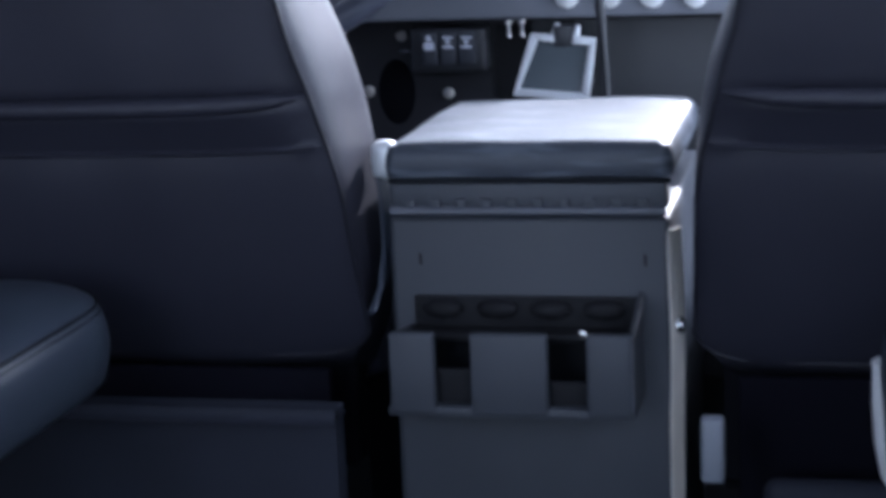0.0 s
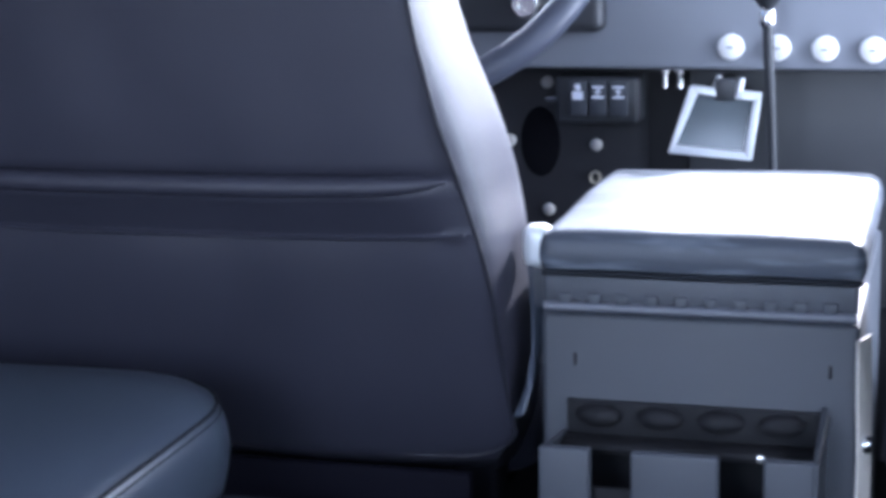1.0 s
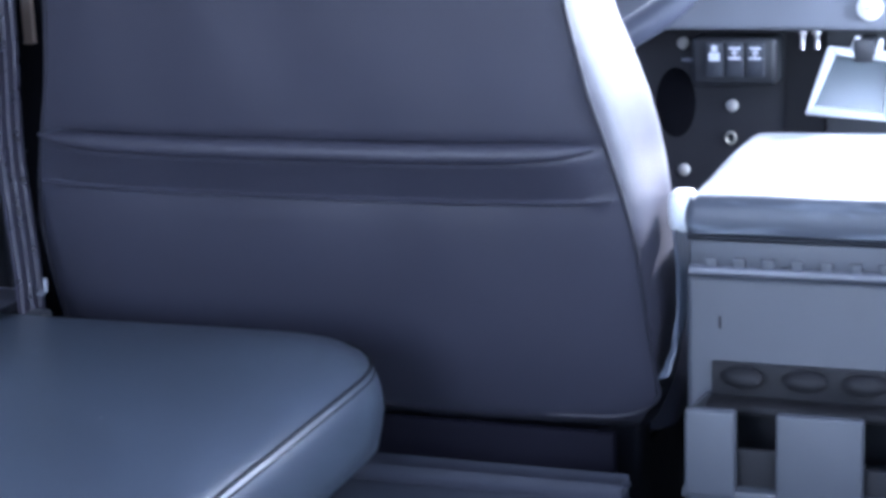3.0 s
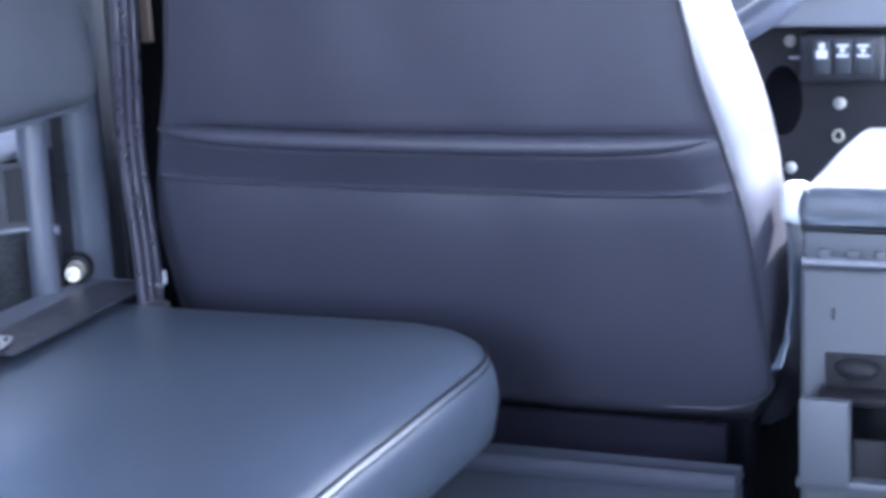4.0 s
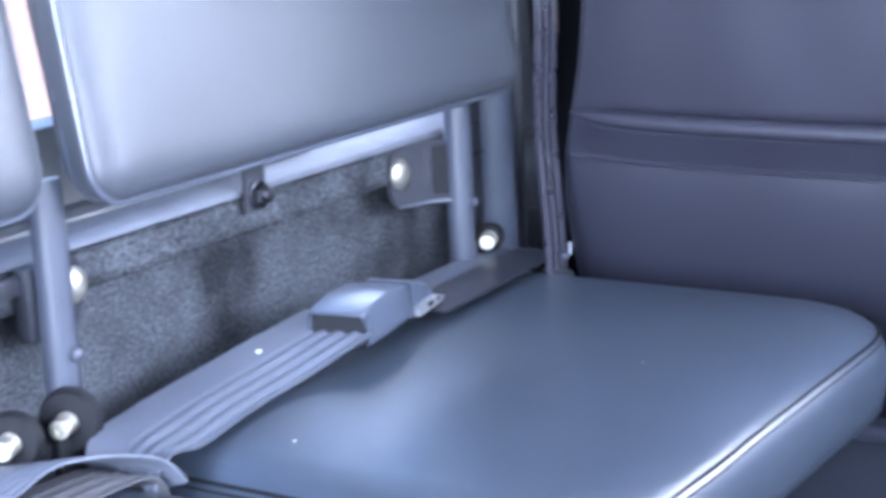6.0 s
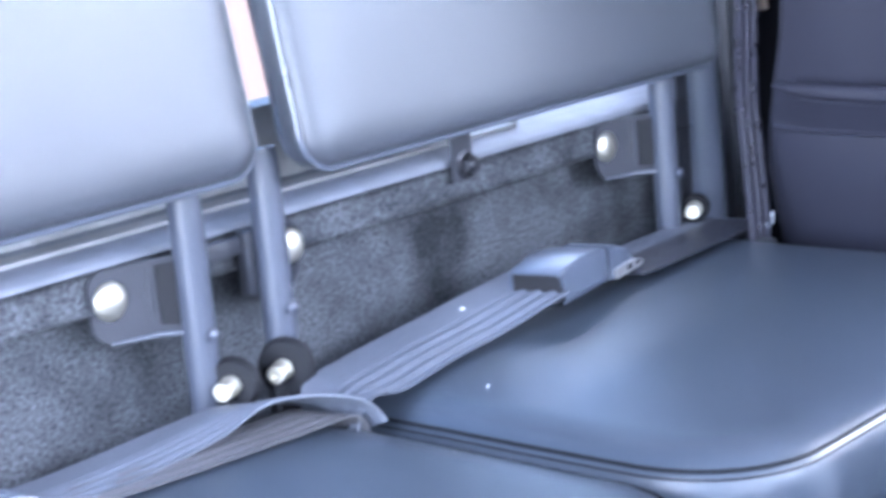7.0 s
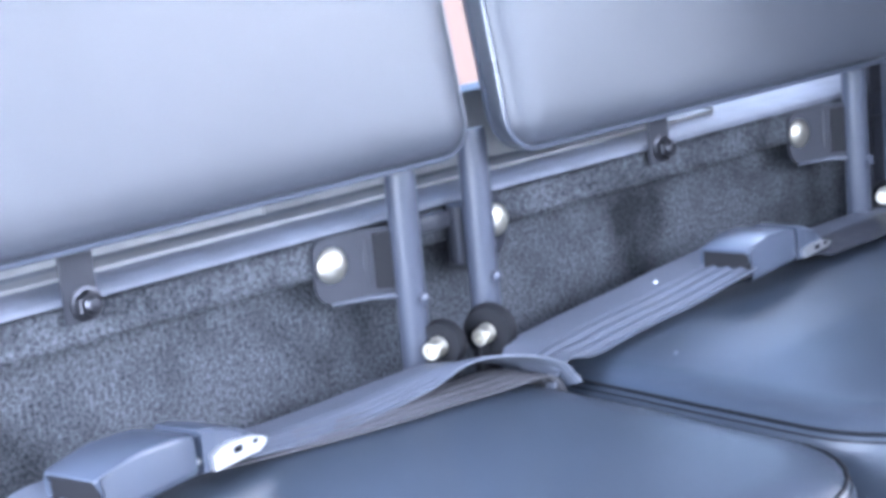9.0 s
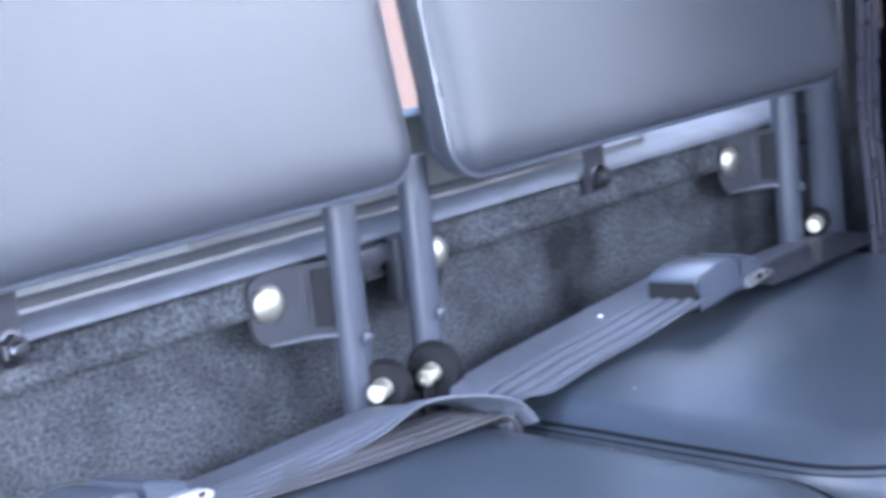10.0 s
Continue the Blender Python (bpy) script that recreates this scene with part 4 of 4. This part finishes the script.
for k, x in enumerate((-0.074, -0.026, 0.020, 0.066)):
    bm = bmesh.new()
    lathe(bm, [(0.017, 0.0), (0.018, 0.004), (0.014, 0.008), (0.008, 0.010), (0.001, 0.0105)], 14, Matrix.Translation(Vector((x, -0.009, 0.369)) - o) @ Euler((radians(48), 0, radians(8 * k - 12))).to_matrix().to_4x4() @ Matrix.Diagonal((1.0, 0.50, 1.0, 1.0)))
    part("cup_facet", bm, LUGSHADE, tray, "angled facet inside the tray")
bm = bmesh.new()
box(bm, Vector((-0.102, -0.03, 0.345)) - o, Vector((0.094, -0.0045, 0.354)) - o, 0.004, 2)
part("inner_shelf", bm, LUGSHADE, tray)
bm = bmesh.new()
box(bm, Vector((0.054, -0.0835, 0.364)) - o, Vector((0.061, -0.0795, 0.371)) - o, 0.0018, 3)
part("clip", bm, CHROME, tray, "small bright clip")
bm = bmesh.new()
sweep(bm, [Vector((0.0985, -0.083, 0.368)) - o, Vector((0.100, -0.05, 0.379)) - o, Vector((0.101, -0.03, 0.386)) - o], 0.0015, 8)
part("rim_wire", bm, CHROME, tray, "thin bright rim")
bm = bmesh.new()
lathe(bm, [(0.007, 0), (0.008, 0.004), (0.006, 0.009), (0.001, 0.010)], 14, Matrix.Translation(Vector((0.1215, 0.015, 0.352)) - o) @ Euler((0, radians(90), 0)).to_matrix().to_4x4())
part("catch", bm, CHROME, cubby, "bright catch on the box flank")

# Pale strip added for the bright line along the box flank.
bm = bmesh.new()
path = smooth_path([Vector(p) - o for p in ((0.1240, 0.012, 0.436), (0.1250, 0.012, 0.40), (0.1262, 0.012, 0.35), (0.1256, 0.012, 0.30), (0.1246, 0.012, 0.25), (0.1240, 0.012, 0.04))])
ribbon(bm, path, Vector((0.42, 1, 0)), 0.024, 0.0016, 1, 0.0001)
part("flank_strip", bm, PALESTRIP, cubby, "pale strip for the bright line down the box flank")

# ---- buckle of the front belt beside the cubby box ----
stalk = empty("belt_buckle", "pale belt buckle on a strap beside the cubby box", "seat belt", "", (-0.133, 0.03, 0.36))
o = stalk.location.copy()
bm = bmesh.new()
box(bm, Vector((-0.141, 0.021, 0.476)) - o, Vector((-0.117, 0.041, 0.511)) - o, 0.0092, 5)
part("buckle_case", bm, SILVER, stalk, "pale plastic buckle")
bm = bmesh.new()
path = smooth_path([Vector(p) - o for p in ((-0.131, 0.03, 0.480), (-0.1285, 0.03, 0.45), (-0.1275, 0.025, 0.42), (-0.1300, 0.012, 0.395), (-0.1335, -0.005, 0.376), (-0.1365, -0.012, 0.366))])
ribbon(bm, path, [Vector((0.25, 1, 0))] * 12 + [Vector((0.15, 1, 0.9))] * (len(path) - 12), 0.024)
part("strap", bm, BUCKLE, stalk, "grey strap")

# ---- dashboard ----
dash = empty("dashboard", "grey dashboard over a black lower panel", "dashboard", "", (0.0, 0.68, 0.57))
o = dash.location.copy()
bm = bmesh.new()
box(bm, Vector((-0.80, 0.600, 0.5655)) - o, Vector((0.80, 0.80, 0.700)) - o, 0.005, 3)
part("fascia", bm, FASCIA, dash, "light grey dash fascia")
bm = bmesh.new()
box(bm, Vector((-0.80, 0.655, 0.12)) - o, Vector((0.80, 0.80, 0.5650)) - o, 0.006, 2)
lower = part("lower_panel", bm, DARKPANEL, dash, "black lower dash panel")
bm = bmesh.new()
box(bm, Vector((-0.79, 0.640, 0.700)) - o, Vector((0.79, 0.80, 0.732)) - o, 0.012, 4)
part("crash_pad", bm, PLASTIC, dash, "black padded dash top")
for k in range(4):
    bm = bmesh.new()
    m = Matrix.Translation(Vector((-0.049 + 0.049 * k, 0.600, 0.5905 - 0.0009 * k)) - o) @ Euler((radians(90), 0, 0)).to_matrix().to_4x4()
    lathe(bm, [(0.0138, 0), (0.0138, 0.004), (0.0125, 0.007), (0.009, 0.0085), (0.001, 0.009)], 22, m)
    knob = part("knob", bm, WHITE, dash, "round white control knob")
    bm = bmesh.new()
    box(bm, (-0.0035, -0.0008, 0.0086), (0.0035, 0.0008, 0.0102), 0.0003, 1, m)
    part("pointer", bm, BUCKLE, knob)
for x, z in ((-0.261, 0.544), (-0.305, 0.477), (-0.2055, 0.4735), (-0.261, 0.398)):
    bm = bmesh.new()
    lathe(bm, [(0.0072, 0), (0.0072, 0.002), (0.005, 0.0038), (0.001, 0.0042)], 12, Matrix.Translation(Vector((x, 0.655, z)) - o) @ Euler((radians(90), 0, 0)).to_matrix().to_4x4())
    part("panel_bolt", bm, PALEBOLT, lower, "pale plated bolt")
for x in (-0.124, -0.108):
    bm = bmesh.new()
    lathe(bm, [(0.0058, 0), (0.0058, 0.004), (0.0030, 0.005), (0.0028, 0.013)], 12, Matrix.Translation(Vector((x, 0.628, 0.562)) - o) @ Euler((radians(180), 0, 0)).to_matrix().to_4x4())
    lathe(bm, [(0.0035, 0.0125), (0.0035, 0.020), (0.001, 0.021)], 10, Matrix.Translation(Vector((x, 0.628, 0.562)) - o) @ Euler((radians(180), 0, 0)).to_matrix().to_4x4())
    part("toggle_switch", bm, CHROME, lower, "small bright toggle")
# Ventilation hole in the lower panel: a flat black disc for its dark inside.
bm = bmesh.new()
lathe(bm, [(0.023, 0.0), (0.023, 0.0015), (0.021, 0.002), (0.001, 0.002)], 28, Matrix.Translation(Vector((-0.270, 0.656, 0.476)) - o) @ Euler((radians(90), 0, 0)).to_matrix().to_4x4() @ Matrix.Diagonal((1, 1.75, 1, 1)))
part("duct_mouth", bm, SHADEBLACK, lower, "flat black oval for the dark duct mouth")

# Flat black strip painted for the shade of a hollow in the panel.
bm = bmesh.new()
box(bm, Vector((-0.146, 0.6515, 0.400)) - o, Vector((-0.101, 0.657, 0.556)) - o, 0.001, 1)
part("recess", bm, LUGSHADE, lower, "flat black strip for a shaded hollow beside the switch panel")

bm = bmesh.new()
box(bm, Vector((-0.099, 0.6490, 0.300)) - o, Vector((0.330, 0.657, 0.560)) - o, 0.002, 2)
part("centre_panel", bm, HEATER, lower, "dark grey centre panel")
bm = bmesh.new()
box(bm, Vector((-0.263, 0.6525, 0.5238)) - o, Vector((-0.246, 0.656, 0.5268)) - o, 0.001, 1)
part("slot_plate", bm, SYMBOL, lower, "small pale slot plate")
bm = bmesh.new()
ring = [Vector((-0.2065 + 0.0055 * math.cos(a), 0.652, 0.4365 + 0.0065 * math.sin(a))) - o for a in (2 * math.pi * k / 16 for k in range(16))]
sweep(bm, ring, 0.0016, 8, True)
part("eyelet", bm, ZINC, lower, "pale wire eyelet")

panel = empty("switch_panel", "black switch panel with three rocker switches under the fascia", "switch panel", "", (-0.197, 0.62, 0.526))
o = panel.location.copy()
bm = bmesh.new()
box(bm, Vector((-0.243, 0.612, 0.503)) - o, Vector((-0.150, 0.656, 0.556)) - o, 0.005, 3)
part("housing", bm, PLASTIC, panel, "black moulded housing")
for k in range(3):
    bm = bmesh.new()
    x = -0.2165 + 0.0225 * k
    box(bm, Vector((x - 0.0098, 0.606, 0.513)) - o, Vector((x + 0.0098, 0.614, 0.551)) - o, 0.002, 2)
    rocker = part("rocker_switch", bm, BOXPLASTIC, panel, "black rocker switch")
    bm = bmesh.new()
    if k == 0:
        box(bm, Vector((x - 0.003, 0.6052, 0.541)) - o, Vector((x + 0.003, 0.6062, 0.548)) - o)
        box(bm, Vector((x - 0.006, 0.6052, 0.531)) - o, Vector((x + 0.006, 0.6062, 0.540)) - o)
    else:
        for z, w in ((0.545, 0.006), (0.540, 0.003), (0.534, 0.0065)):
            box(bm, Vector((x - w, 0.6052, z - 0.0015)) - o, Vector((x + w, 0.6062, z + 0.0015)) - o)
        box(bm, Vector((x - 0.0012, 0.6052, 0.534)) - o, Vector((x + 0.0012, 0.6062, 0.545)) - o)
    part("symbol", bm, SYMBOL, rocker, "pale switch symbol", False)

bm = bmesh.new()
o = dash.location.copy()
box(bm, Vector((-0.62, 0.578, 0.606)) - o, Vector((-0.183, 0.640, 0.698)) - o, 0.012, 4)
part("binnacle", bm, PLASTIC, dash, "black instrument binnacle")
bm = bmesh.new()
lathe(bm, [(0.016, 0), (0.016, 0.025), (0.013, 0.03), (0.008, 0.03), (0.008, 0.024), (0.001, 0.024)], 18, Matrix.Translation(Vector((-0.262, 0.578, 0.640)) - o) @ Euler((radians(90), 0, 0)).to_matrix().to_4x4())
part("ignition_barrel", bm, CHROME, dash, "bright ignition barrel")

# ---- small screen on a bracket ----
screen = empty("mounted_screen", "small dark screen in a silver bezel under the fascia", "screen", "", (-0.060, 0.585, 0.512))
TILT = 0.22


def screen_at(u, v, d):
    return Vector((u, d + TILT * v, v))


def quad_ring(inset):
    """The four corners of the slanted bezel, moved towards its middle."""
    corners = ((-0.031, 0.038), (0.045, 0.031), (0.037, -0.039), (-0.052, -0.033))
    return [(u - math.copysign(inset, u), v - math.copysign(inset, v)) for u, v in corners]


outer, inner = quad_ring(0.0), quad_ring(0.0085)


def bezel_bar(a, b, c, d):
    """A raised bar between two outer and two inner corners."""
    bm = bmesh.new()
    low = [bm.verts.new(screen_at(u, v, 0.005)) for u, v in (a, b, c, d)]
    top = [bm.verts.new(screen_at(u, v, -0.006)) for u, v in (a, b, c, d)]
    bridge(bm, low, top)
    bm.faces.new(low)
    bm.faces.new(top)
    bmesh.ops.recalc_face_normals(bm, faces=bm.faces)
    bmesh.ops.bevel(bm, geom=bm.edges[:], offset=0.0014, segments=2, affect="EDGES", profile=0.5)
    part("bezel_bar", bm, SILVER, screen, "silver plastic bezel")


def between(a, b, f):
    return (a[0] + (b[0] - a[0]) * f, a[1] + (b[1] - a[1]) * f)


for k in (1, 2, 3):
    bezel_bar(outer[k], outer[(k + 1) % 4], inner[(k + 1) % 4], inner[k])
for f0, f1 in ((0.0, 0.36), (0.66, 1.0)):
    a, b = between(outer[0], outer[1], f0), between(outer[0], outer[1], f1)
    bezel_bar(a, b, between(inner[0], inner[1], f1), between(inner[0], inner[1], f0))
for u, v, lean in ((-0.0045, 0.0400, 0.004), (0.0210, 0.0375, 0.003)):
    bm = bmesh.new()
    sweep(bm, [screen_at(u, v - 0.006, -0.001), screen_at(u + lean, v + 0.008, 0.0)], [0.0042, 0.0026], 8)
    part("bezel_horn", bm, SILVER, screen, "silver plastic horn at the mount")
bm = bmesh.new()
pane = quad_ring(0.0080)
low = [bm.verts.new(screen_at(u, v, 0.008)) for u, v in pane]
top = [bm.verts.new(screen_at(u, v, -0.002)) for u, v in pane]
bridge(bm, low, top)
bm.faces.new(low)
bm.faces.new(top)
part("glass", bm, SCREEN, screen, "dark reflective glass", False)
bm = bmesh.new()
box(bm, (-0.004, 0.000, 0.022), (0.018, 0.014, 0.046), 0.003, 2)
box(bm, (0.000, 0.008, 0.030), (0.014, 0.062, 0.044), 0.003, 2)
part("mount", bm, PLASTIC, screen, "black mounting clip")

# ---- gear lever ----
lever = empty("gear_lever", "black gear lever with a dark knob before the dashboard", "gear lever", "", (0.0, 0.53, 0.30))
o = lever.location.copy()
bm = bmesh.new()
sweep(bm, [Vector(p) - o for p in ((0.010, 0.565, 0.0), (0.006, 0.56, 0.30), (0.002, 0.552, 0.45), (0.000, 0.546, 0.52), (-0.003, 0.54, 0.580), (-0.005, 0.537, 0.640))], [0.012, 0.008, 0.0045, 0.0045, 0.0055, 0.006], 12)
part("rod", bm, PLASTIC, lever, "black steel rod")
bm = bmesh.new()
lathe(bm, [(0.006, 0), (0.010, 0.004), (0.019, 0.018), (0.022, 0.030), (0.019, 0.042), (0.010, 0.050), (0.001, 0.052)], 20, Matrix.Translation(Vector((-0.005, 0.537, 0.636)) - o))
part("knob", bm, PLASTIC, lever, "dark rounded knob")
bm = bmesh.new()
lathe(bm, [(0.0075, 0), (0.0085, 0.003), (0.0085, 0.014), (0.0065, 0.017)], 14, Matrix.Translation(Vector((-0.0048, 0.538, 0.618)) - o))
part("collar", bm, CHROME, lever, "bright collar")

# ---- steering wheel ----
wheel = empty("steering_wheel", "dark steering wheel before the grey dashboard", "steering wheel", "", (-0.370, 0.47, 0.743))
m = Euler((radians(-33), 0, 0)).to_matrix().to_4x4()
bm = bmesh.new()
sweep(bm, [m @ Vector((0.215 * math.cos(a), 0.0, 0.215 * math.sin(a))) for a in (2 * math.pi * k / 56 for k in range(56))], 0.0155, 14, True)
part("rim", bm, WHEELSKIN, wheel, "dark padded rim")
for a in (20, 160, 270):
    bm = bmesh.new()
    d = Vector((math.cos(radians(a)), 0, math.sin(radians(a))))
    sweep(bm, [m @ (d * 0.05 + Vector((0, 0.03, 0))), m @ (d * 0.13 + Vector((0, 0.02, 0))), m @ (d * 0.20)], [0.016, 0.012, 0.009], 10)
    part("spoke", bm, PLASTIC, wheel, "black spoke")
bm = bmesh.new()
lathe(bm, [(0.055, -0.02), (0.062, 0.0), (0.055, 0.02), (0.03, 0.028), (0.001, 0.029)], 28, m @ Matrix.Translation((0, 0.03, 0)) @ Euler((radians(90), 0, 0)).to_matrix().to_4x4())
part("hub", bm, PLASTIC, wheel, "black hub")
bm = bmesh.new()
sweep(bm, [m @ Vector((0, 0.03, 0)), m @ Vector((0, 0.20, 0.0))], 0.03, 16)
part("column", bm, PLASTIC, wheel, "black steering column")
